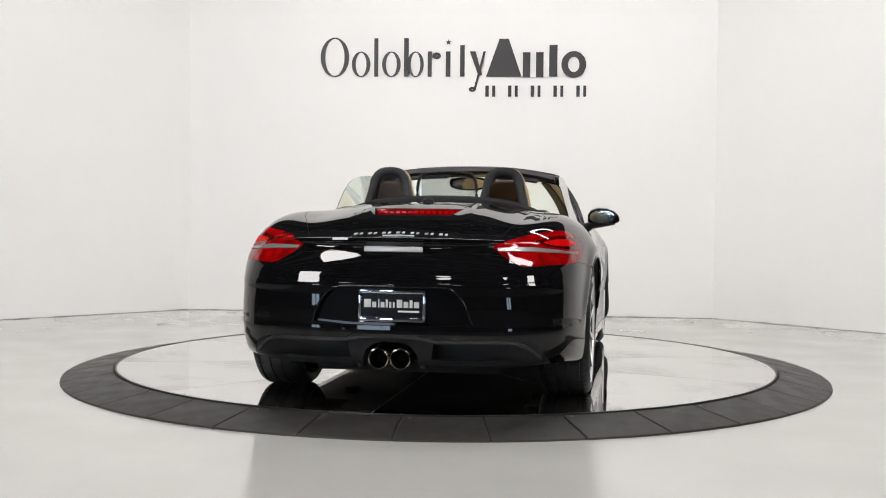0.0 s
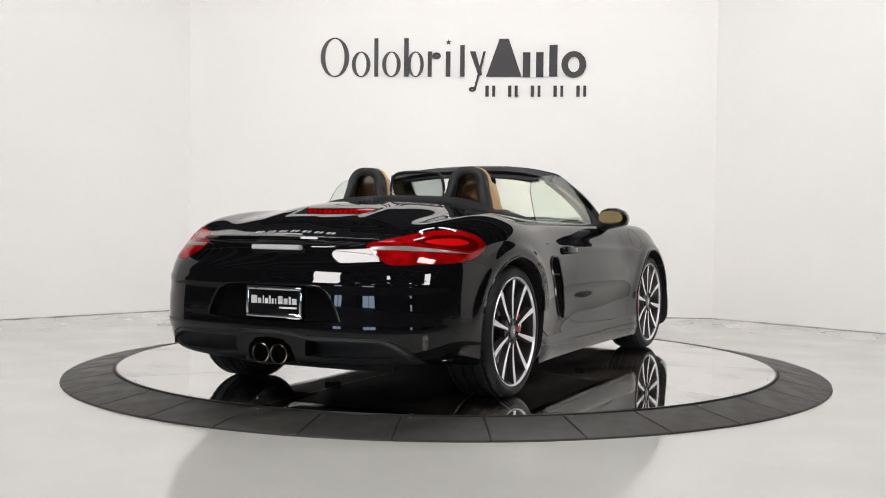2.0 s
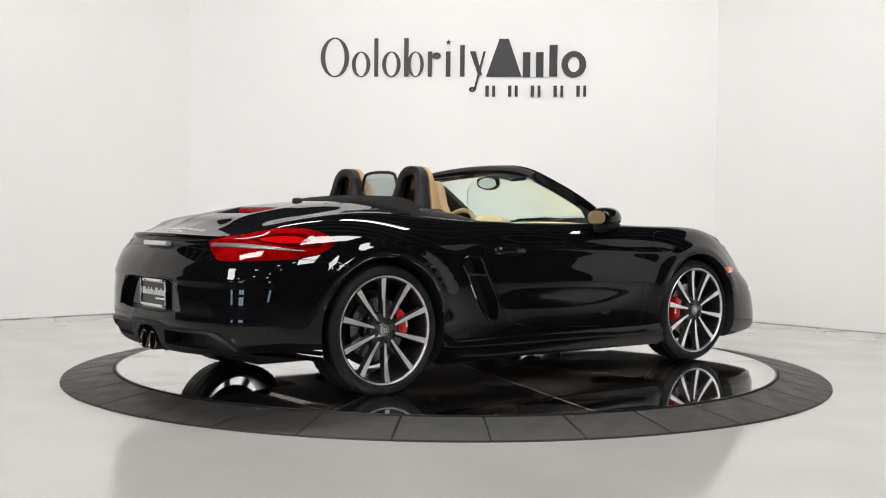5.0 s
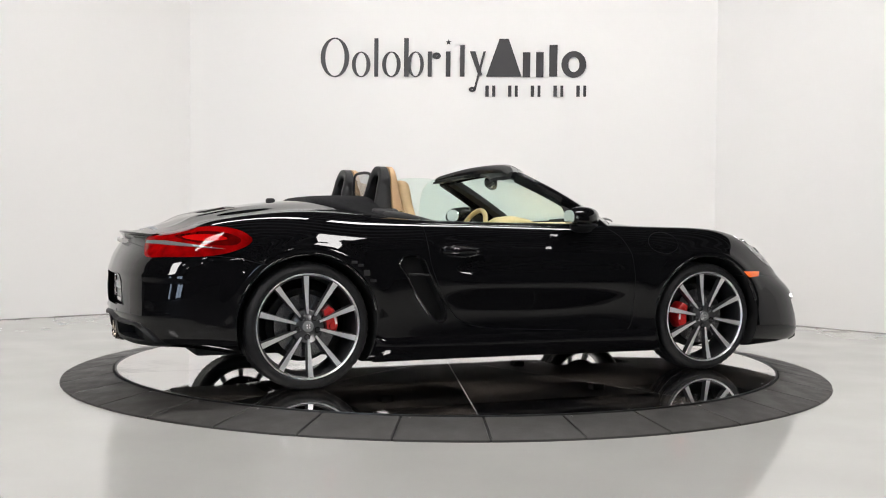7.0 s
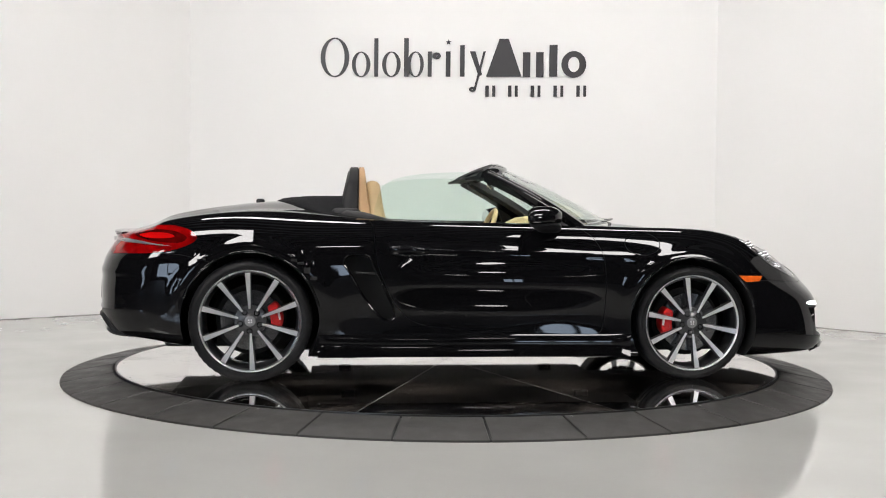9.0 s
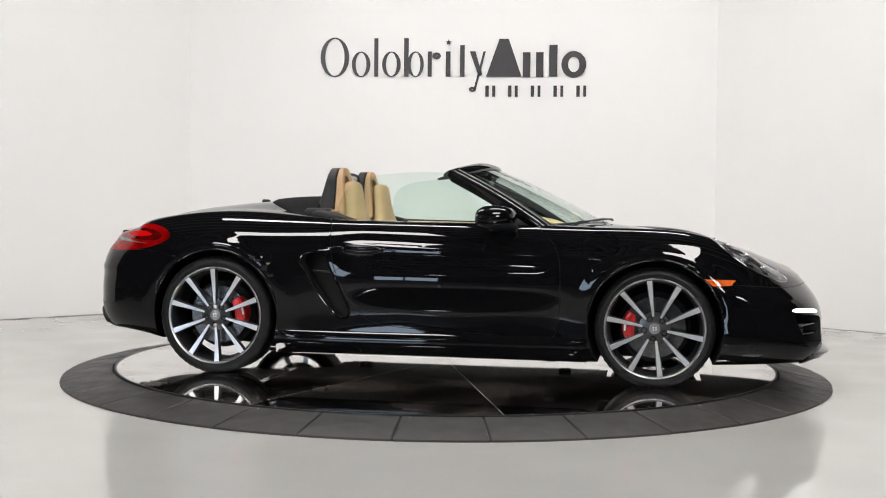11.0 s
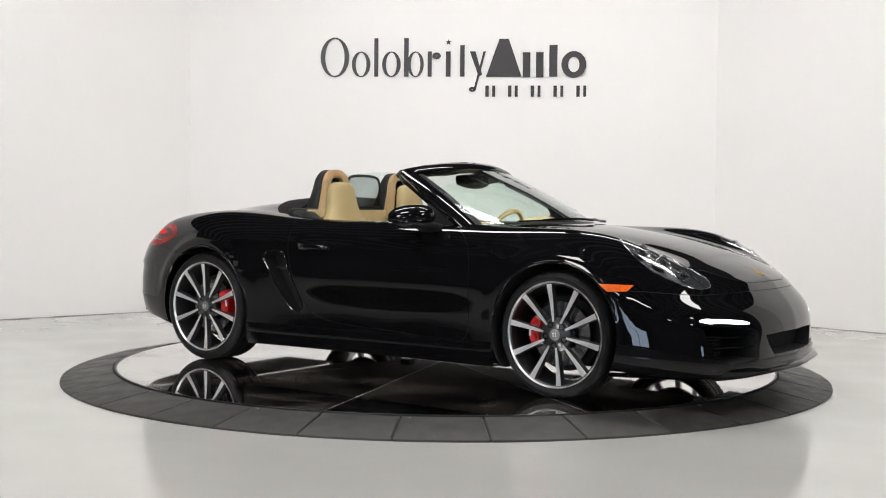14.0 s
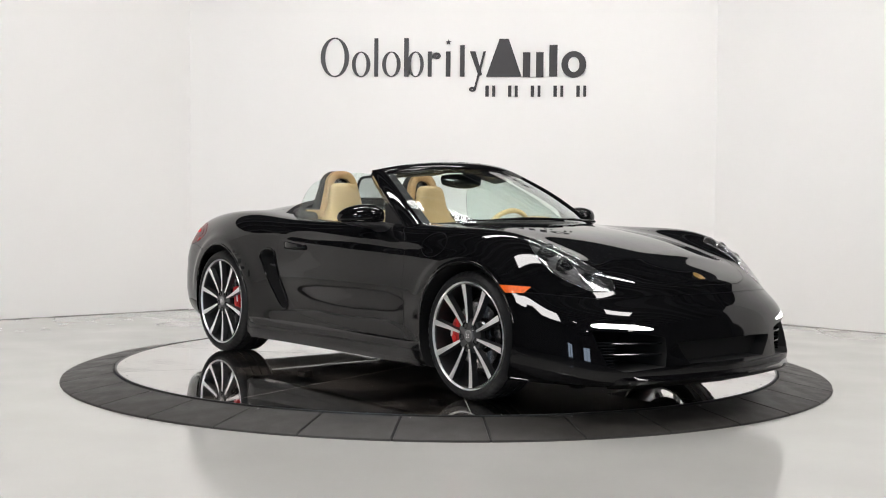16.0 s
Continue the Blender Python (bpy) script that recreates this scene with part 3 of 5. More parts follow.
def shell_shaded(me, material, angle=30):
    """Smooth shading that takes the shell's own normals where a face lies on it."""
    me.materials.clear()
    for m in (material if isinstance(material, (list, tuple)) else [material]):
        me.materials.append(m)
    me.polygons.foreach_set("material_index", [0] * len(me.polygons))
    me.polygons.foreach_set("use_smooth", [True] * len(me.polygons))
    cache = {}
    normals = [None] * len(me.loops)
    for p in me.polygons:
        fn = p.normal
        for li in p.loop_indices:
            vi = me.loops[li].vertex_index
            if vi not in cache:
                cache[vi] = shell_normal(me.vertices[vi].co)
            co, no, d = cache[vi]
            normals[li] = no if d < 0.0006 and no.dot(fn) > 0.75 else fn.copy()
    me.normals_split_custom_set(normals)
    return me


def shell_part(name, me, material, parent, label=""):
    me.name = name
    ob = new(name, shell_shaded(me, material))
    ob.parent = parent
    return tagged(ob, label)


def skin(name, cutter, material, parent, lift=0.001, thick=0.004, label="", base=None):
    """A thin piece that follows the shell inside the cutter, lifted off it."""
    me = cut(base or SHELL, [cutter], "INTERSECT")
    bm = bmesh.new()
    bm.from_mesh(me)
    bad = []
    info = {}
    for v in bm.verts:
        info[v] = shell_normal(v.co)
    for f in bm.faces:
        c = f.calc_center_median()
        _, no, d = shell_normal(c)
        if d > 0.0015 or no.dot(f.normal) < 0.6 or any(info[v][2] > 0.0015 for v in f.verts):
            bad.append(f)
    bmesh.ops.delete(bm, geom=bad, context="FACES")
    loose = [v for v in bm.verts if not v.link_faces]
    bmesh.ops.delete(bm, geom=loose, context="VERTS")
    nrm = {v: shell_normal(v.co)[1] for v in bm.verts}
    top = list(bm.faces)
    border = [e for e in bm.edges if len(e.link_faces) == 1]
    low = {v: bm.verts.new(v.co + nrm[v] * (lift - thick)) for v in list(bm.verts)}
    rim = [(e.verts[0], e.verts[1]) for e in border]
    for f in top:
        bm.faces.new([low[v] for v in reversed(f.verts)])
    for a, b in rim:
        bm.faces.new((a, b, low[b], low[a]))
    for v, n in nrm.items():
        v.co += n * lift
    return part(name, bm, material, parent, label, angle=40)


# ---- outlines on the car ----
def mirrored(outline):
    return [(u, -v) for u, v in outline]


DOOR = closed_smooth([(-.576, 1.0), (-.570, .86), (-.559, .735), (-.543, .64), (-.50, .53), (-.44, .42), (-.355, .335), (-.20, .297),
                      (0.1, .28), (.50, .262), (.66, .258), (.715, .30), (.728, .45), (.728, .60), (.715, .71), (.665, .80), (.60, .86), (.58, 1.0)], 4)
INTAKE = closed_smooth([(-.735, .655), (-.70, .695), (-.60, .690), (-.558, .61), (-.505, .50), (-.452, .385), (-.475, .336), (-.54, .365), (-.635, .487), (-.70, .60)], 4)
FUEL = [(0.945 + .098 * math.cos(a), .768 + .06 * math.sin(a)) for a in np.linspace(0, 2 * math.pi, 32, endpoint=False)]
BONNET_HALF = smoothed([(.60, .64), (.95, .635), (1.3, .61), (1.50, .580), (1.775, .508), (1.945, .42), (2.03, .28), (2.054, .12), (2.06, 0)], 5)
BONNET = [(p[0], -p[1]) for p in BONNET_HALF] + [(p[0], p[1]) for p in reversed(BONNET_HALF[:-1])]
DECK_HALF = smoothed([(-1.0, .60), (-1.2, .635), (-1.43, .615), (-1.76, .505), (-1.91, .45), (-1.985, .40), (-2.02, .30), (-2.035, 0)], 5)
DECK_LID = [(p[0], -p[1]) for p in DECK_HALF] + [(p[0], p[1]) for p in reversed(DECK_HALF[:-1])]
HEADLIGHT = closed_smooth([(1.53, -.70), (1.557, -.605), (1.655, -.588), (1.77, -.572), (1.857, -.545), (1.915, -.535), (1.945, -.562),
                           (1.895, -.645), (1.80, -.705), (1.71, -.733), (1.615, -.738)], 4)
# along the diagonal of the tail corner and upwards
TAIL = closed_smooth([(-.835, .787), (-.70, .815), (-.57, .839), (-.462, .851), (-.372, .847), (-.293, .822), (-.248, .783), (-.272, .745),
                      (-.34, .713), (-.432, .699), (-.60, .694), (-.735, .691), (-.785, .715), (-.830, .757)], 4)
TAIL_DARK = closed_smooth([(-.62, .797), (-.54, .816), (-.459, .826), (-.36, .818), (-.292, .786), (-.318, .756), (-.453, .766)], 4)
TAIL_BAR = closed_smooth([(-.575, .795), (-.50, .808), (-.43, .810), (-.375, .803), (-.345, .787), (-.40, .778), (-.50, .780)], 3)
TAIL_CORE = closed_smooth([(-.535, .793), (-.45, .799), (-.38, .793), (-.39, .786), (-.46, .786)], 3)
TAIL_STRIP = [(-.826, .773), (-.655, .774), (-.50, .760), (-.335, .738), (-.50, .748), (-.70, .757), (-.823, .758)]
DRL_LINE = closed_smooth([(-.722, .427), (-.70, .437), (-.629, .435), (-.54, .427), (-.485, .416), (-.478, .408), (-.53, .408), (-.63, .415), (-.70, .418)], 3)
LAMP_CAVITY = [(-.64, .322), (-.60, .332), (-.30, .336), (-.20, .335), (-.19, .262), (-.30, .258), (-.60, .262), (-.65, .285)]
SIDE_INTAKE = [(-.722, .405), (-.715, .33), (-.69, .245), (-.63, .222), (-.425, .238), (-.415, .300), (-.42, .372), (-.47, .386), (-.53, .392), (-.63, .405)]
CENTRE_INTAKE = [(-.355, .345), (-.33, .30), (-.28, .245), (.28, .245), (.33, .30), (.355, .345), (.2, .352), (-.2, .352)]
VALANCE_HALF = [(0, .372), (.16, .372), (.22, .352), (.45, .352), (.60, .350), (.67, .320), (.71, .25), (.72, .10)]
VALANCE = VALANCE_HALF + [(-u, v) for u, v in reversed(VALANCE_HALF[1:])]
RECESS = [(-.37, .432), (-.345, .50), (-.30, .560), (-.24, .588), (.24, .588), (.30, .560), (.345, .50), (.37, .432), (.2, .418), (-.2, .418)]
MARKER = [(1.492, .594), (1.655, .589), (1.63, .560), (1.54, .557)]


def screen_base(y):
    return 0.95 - 0.34 * (y / 0.70) ** 2


COCKPIT = [(-.72, -.56), (-.66, -.645), (-.55, -.675), (-.2, -.69), (.25, -.69), (.55, -.69)]
COCKPIT += [(screen_base(y) - 0.02, y) for y in np.linspace(-.66, .66, 23)]
COCKPIT += [(x, -y) for x, y in reversed(COCKPIT[:6])]
FRONT_CUT = [(1.40, 0.0), (1.40, .560), (1.50, .566), (1.70, .560), (1.93, .545), (1.985, .548), (2.07, .556), (2.4, .556), (2.4, 0.0)]
REAR_CUT = [(-1.45, 0.0), (-1.45, .655), (-1.60, .690), (-1.70, .700), (-1.95, .700), (-2.06, .755), (-2.13, .772), (-2.4, .775), (-2.4, 0.0)]


def tail_prism(outline, side):
    """Outline along the tail corner's diagonal and up; drawn out backwards and outwards."""
    a = Vector((0.6, 0.8 * side, 0))
    if side < 0:
        return prism(outline, (0, 0, 0), a, (0, 0, 1), 1.0, 3.0)
    return prism(outline, (0, 0, 0), a, (0, 0, 1), -3.0, -1.0) if a.cross(Vector((0, 0, 1))).dot(Vector((-1, side, 0))) < 0 else \
        prism(outline, (0, 0, 0), a, (0, 0, 1), 1.0, 3.0)


def flip_y(outline):
    return [(u, -v) for u, v in outline]


def flip_u(outline):
    return [(-u, v) for u, v in outline]


def arch(x, z, r, side):
    bm = bmesh.new()
    lo, hi = (-1.2, -0.50) if side < 0 else (0.50, 1.2)
    lathe(bm, [(r, lo), (r, hi)], 72, "y")
    for y in (lo, hi):
        ring = sorted((v for v in bm.verts if abs(v.co.y - y) < 1e-6), key=lambda v: math.atan2(v.co.z, v.co.x))
        bm.faces.new(ring)
    for v in bm.verts:
        v.co.x += x
        v.co.z += z
    bmesh.ops.recalc_face_normals(bm, faces=bm.faces)
    return bm


def two_tone(me, material, inner):
    """Paint on faces of the shell, inner material on cut faces."""
    shell_shaded(me, [material, inner])
    idx = [0] * len(me.polygons)
    for p in me.polygons:
        _, no, d = shell_normal(p.center)
        if d > 0.0012 or no.dot(p.normal) < 0.7 or p.center.z < 0.145:
            idx[p.index] = 1
    me.polygons.foreach_set("material_index", idx)
    return me


def panel(name, base, cutter, parent, label="", material=None, inner=None):
    me = cut(base, [cutter], "INTERSECT")
    me.name = name
    ob = new(name, two_tone(me, material or PAINT, inner or CAVITY))
    ob.parent = parent
    return tagged(ob, label)


def build_body(car):
    holes = [arch(RX, RR + 0.004, 0.374, s) for s in (-1, 1)] + [arch(FX, FR + 0.006, 0.362, s) for s in (-1, 1)]
    holes += [top_prism(COCKPIT, 0.34, 1.6), top_prism([(-1.465, -.235), (-1.465, .235), (-1.65, .195), (-1.65, -.195)], .915, 1.3), end_prism(RECESS, -2.4, -2.082),
              end_prism([(-.13, .12), (-.13, .265), (-.115, .305), (-.075, .335), (0, .345), (.075, .335), (.115, .305), (.13, .265), (.13, .12)], -2.4, -1.85),
              end_prism(CENTRE_INTAKE, 2.06, 2.5), end_prism(SIDE_INTAKE, 1.86, 2.5), end_prism(flip_u(SIDE_INTAKE), 1.86, 2.5),
              side_prism(INTAKE, -1, 0.76), side_prism(INTAKE, 1, 0.76),
              top_prism(HEADLIGHT, 0.535, 1.2), top_prism(flip_y(HEADLIGHT), 0.535, 1.2)]
    base = cut(SHELL, holes)
    gaps = []
    panel("front_bumper", base, side_prism(FRONT_CUT, -1, -1.3, 1.3), car)
    gaps.append(side_prism(grown(FRONT_CUT, 0.0025), -1, -1.3, 1.3))
    rear = cut(base, [end_prism(grown(VALANCE, 0.002), -2.6, -1.72)])
    panel("rear_bumper", rear, side_prism(REAR_CUT, -1, -1.3, 1.3), car, inner=PAINT)
    base = cut(base, [end_prism(o, -2.4, -2.03) for o in (LAMP_CAVITY, flip_u(LAMP_CAVITY))])
    panel("rear_valance", base, end_prism(VALANCE, -2.6, -1.72), car, "matt black lower valance", PLASTIC, PLASTIC)
    gaps.append(side_prism(grown(REAR_CUT, 0.0025), -1, -1.3, 1.3))
    for s in (-1, 1):
        panel("door", base, side_prism(DOOR, s, 0.62), car)
        gaps.append(side_prism(grown(DOOR, 0.003), s, 0.62))
    panel("bonnet", base, top_prism(BONNET, 0.45, 1.3), car)
    gaps.append(top_prism(grown(BONNET, 0.0025), 0.45, 1.3))
    panel("boot_lid", base, top_prism(DECK_LID, 0.70, 1.3), car)
    gaps.append(top_prism(grown(DECK_LID, 0.0025), 0.70, 1.3))
    panel("fuel_flap", base, side_prism(FUEL, -1, 0.72), car)
    gaps.append(side_prism(grown(FUEL, 0.0045), -1, 0.72))
    me = cut(base, gaps)
    me.name = "body"
    ob = new("body", two_tone(me, PAINT, CAVITY))
    ob.parent = car
    tagged(ob, "gloss black painted body shell")


def build_wheel(car, x, y_face, r, rim, width, side, turn):
    """A wheel whose outer face looks sideways; outward is -y in its own space."""
    root = new("wheel")
    root.parent = car
    root.matrix_basis = pose(x, side * y_face, r, 0, 0, 0 if side < 0 else 180)
    out, inn = -0.022, width - 0.022
    bm = bmesh.new()
    prof = [(rim - 0.006, out + 0.012), (rim + 0.003, out + 0.004), (rim + 0.022, out), (r - 0.03, out + 0.002), (r - 0.012, out + 0.011), (r - 0.003, out + 0.026)]
    for k in range(4):
        a = out + 0.045 + (inn - out - 0.09) * k / 3
        prof += [(r, a - 0.011), (r, a - 0.005), (r - 0.007, a - 0.0045), (r - 0.007, a + 0.0045), (r, a + 0.005), (r, a + 0.011)]
    prof += [(r - 0.003, inn - 0.026), (r - 0.02, inn - 0.006), (rim + 0.02, inn), (rim - 0.006, inn - 0.012)]
    lathe(bm, prof, 160, "y")
    # lateral grooves in both shoulders
    for v in bm.verts:
        q = math.hypot(v.co.x, v.co.z)
        k = round(math.atan2(v.co.z, v.co.x) / (2 * math.pi) * 160)
        near = v.co.y - out if v.co.y < (out + inn) / 2 else inn - v.co.y
        if q > r - 0.02 and 0.008 < near < 0.06 and k % 3 == 0 and q > r - 0.0135:
            v.co.x *= 1 - 0.004 / q
            v.co.z *= 1 - 0.004 / q
    part("tyre", bm, RUBBER, root, "black low-profile tyre", angle=50)
    bm = bmesh.new()
    lathe(bm, [(rim - 0.011, out + 0.016), (rim - 0.009, out + 0.007), (rim - 0.004, out + 0.003), (rim - 0.001, out + 0.006), (rim - 0.001, out + 0.014)], 96, "y")
    rimob = part("rim", bm, SILVER, root, "bright machined rim lip", angle=50)
    bm = bmesh.new()
    lathe(bm, [(rim - 0.003, out + 0.012), (rim - 0.018, out + 0.016), (rim - 0.026, out + 0.05), (rim - 0.034, out + 0.12), (rim - 0.024, inn - 0.03), (rim - 0.004, inn - 0.005)], 72, "y")
    part("rim_barrel", bm, GUNMETAL, root, "dark inner rim barrel", angle=50)
    # spokes: machined face, dark flanks
    bm = bmesh.new()
    rows = []
    for t in np.linspace(0, 1, 8):
        rr = 0.066 + (rim - 0.014 - 0.066) * t
        w = 0.0058 + 0.0092 * t
        yf = -0.006 + 0.004 * math.sin(t * math.pi) - 0.009 * t
        rows.append([(-w, yf, rr), (-w * 0.92, yf - 0.0015, rr), (w * 0.92, yf - 0.0015, rr), (w, yf, rr), (w * 1.35, yf + 0.032, rr), (-w * 1.35, yf + 0.032, rr)])
    vs = grid_faces(bm, rows, close_v=True)
    bm.faces.new(vs[0]), bm.faces.new(vs[-1])
    for f in bm.faces:
        f.material_index = 0 if all(abs(v.co.x) < 0.03 and min(abs(v.co.y - q.co.y) for q in f.verts) < 0.01 for v in f.verts) and f.calc_center_median().y < min(v.co.y for v in f.verts) + 0.006 and max(v.co.y for v in f.verts) - min(v.co.y for v in f.verts) < 0.012 else 1
    me = to_mesh("spoke", bm, [SILVER, GUNMETAL], angle=25)
    for k in range(10):
        ob = new("spoke", me)
        ob.parent = root
        ob.matrix_basis = Matrix.Rotation(radians(36 * k + turn), 4, "Y")
    bm = bmesh.new()
    lathe(bm, [(0.001, -0.004), (0.034, -0.006), (0.038, -0.003), (0.066, 0.0), (0.085, 0.004), (0.088, 0.03), (0.05, 0.05)], 60, "y")
    part("hub", bm, GUNMETAL, root, "dark alloy hub")
    bm = bmesh.new()
    lathe(bm, [(0.0005, -0.0105), (0.022, -0.010), (0.029, -0.007), (0.031, -0.003)], 40, "y")
    cap = part("centre_cap", bm, CAP_GREY, root, "grey centre cap with plain embossed crest")
    bm = bmesh.new()
    for dx, dz, w, h in ((-.007, .006, .008, .009), (.007, .006, .006, .011), (-.006, -.007, .007, .008), (.007, -.006, .008, .007)):
        box(bm, dx - w / 2, dx + w / 2, -0.0125, -0.009, dz - h / 2, dz + h / 2, 0.001, 1)
    part("crest", bm, SILVER, cap)
    for k in range(5):
        a = radians(72 * k + 54 + turn)
        bm = bmesh.new()
        lathe(bm, [(0.001, 0.006), (0.009, 0.005), (0.011, -0.001), (0.0155, -0.0045), (0.017, -0.001), (0.017, 0.01)], 16, "y")
        ob = part("lug_bolt", bm, GLOSS_PLASTIC, root)
        ob.matrix_basis = Matrix.Translation((0.056 * math.cos(a), -0.001, 0.056 * math.sin(a)))
    bm = bmesh.new()
    lathe(bm, [(0.001, 0.115), (0.19, 0.115), (0.195, 0.12), (0.195, 0.13), (0.001, 0.13)], 40, "y")
    part("brake_shield", bm, CAVITY, root, "dark brake shield")
    # brake disc with drilled holes
    bm = bmesh.new()
    lathe(bm, [(0.075, 0.062), (0.165, 0.062), (0.166, 0.066), (0.166, 0.088), (0.075, 0.088)], 64, "y", closed=True)
    lathe(bm, [(0.02, 0.045), (0.076, 0.045), (0.08, 0.062), (0.08, 0.085)], 40, "y")
    disc = part("brake_disc", bm, STEEL, root, "grey cross-drilled brake disc")
    hm = None
    for k in range(30):
        if hm is None:
            b2 = bmesh.new()
            lathe(b2, [(0.0001, -0.0006), (0.0035, -0.0006), (0.0035, 0.003)], 8, "y")
            hm = to_mesh("drilling", b2, CAVITY)
        a = radians(12 * k)
        rr = 0.10 + 0.022 * (k % 3)
        ob = new("drilling", hm)
        ob.parent = disc
        ob.matrix_basis = Matrix.Translation((rr * math.cos(a), 0.0615, rr * math.sin(a)))
    return root


def build_caliper(car, x, y_face, r, side, angle):
    bm = bmesh.new()
    rows = []
    for a in np.linspace(-28, 28, 11):
        aa = radians(angle + a)
        e = 0.012 * (abs(a) / 28) ** 3
        ring = [(0.108 + e, 0.024), (0.142, 0.018), (0.168 - e, 0.026), (0.178 - e, 0.05), (0.178 - e, 0.10), (0.108 + e, 0.10)]
        rows.append([(x + q * math.cos(aa), side * (y_face - h), r + q * math.sin(aa)) for q, h in ring])
    vs = grid_faces(bm, rows, close_v=True)
    bm.faces.new(vs[0]), bm.faces.new(vs[-1])
    cal = part("brake_caliper", bm, CALIPER, car, "red painted brake caliper", angle=40)
    for a in (-13, 13):
        aa = radians(angle + a)
        bm = bmesh.new()
        lathe(bm, [(.0005, -.006), (.016, -.005), (.020, .0), (.021, .012)], 20, "y")
        ob = part("piston_boss", bm, CALIPER, cal)
        ob.matrix_basis = pose(x + .140 * math.cos(aa), side * (y_face - .022), r + .140 * math.sin(aa), 0, 0, 0 if side < 0 else 180)
    aa = radians(angle)
    bm = bmesh.new()
    box(bm, -.006, .006, -.002, .002, -.028, .028, .001, 1)
    ob = part("caliper_bar", bm, WALL, cal, "small white bar where lettering stands")
    ob.matrix_basis = pose(x + .158 * math.cos(aa), side * (y_face - .0195), r + .158 * math.sin(aa), 0, -angle if side < 0 else -angle, 0)


# ---- windscreen ----
def screen(s, t):
    """Windscreen surface; s from -1 (right) to 1, t from 0 at the scuttle to 1 at the header."""
    y0, y1 = 0.705, 0.575
    b = Vector((0.930 - 0.320 * s * s, y0 * s, 0.887 - 0.027 * s * s))
    h = Vector((0.234 - 0.139 * s * s, y1 * s, 1.219 - 0.058 * abs(s) ** 2.4))
    p = b.lerp(h, t)
    bow = 0.014 * math.sin(math.pi * t)
    return p + Vector((bow * 0.5, 0, bow * 0.9)) + Vector((0, 0.02 * s * math.sin(math.pi * t), 0))


def screen_normal(s, t):
    du = screen(s + 0.01, t) - screen(s - 0.01, t)
    dv = screen(s, t + 0.01) - screen(s, t - 0.01)
    n = du.cross(dv).normalized()
    return n if n.x > 0 else -n


def band(bm, path, thick, lift=0.0, edge=0.006):
    """Thick strip between two edges that both lie on the windscreen surface: path of ((s, t), (s, t))."""
    rows = []
    for (s0, t0), (s1, t1) in path:
        a, b = screen(s0, t0), screen(s1, t1)
        na, nb = screen_normal(s0, t0), screen_normal(s1, t1)
        m = (a + b) / 2 + (na + nb) * 0.003
        rows.append([a + na * (lift - edge), a.lerp(m, 0.25) + na * (lift + .003), m + na * lift, b.lerp(m, 0.25) + nb * (lift + .003), b + nb * (lift - edge), b - nb * thick, a - na * thick])
    vs = grid_faces(bm, rows, close_v=True)
    bm.faces.new(vs[0]), bm.faces.new(vs[-1])


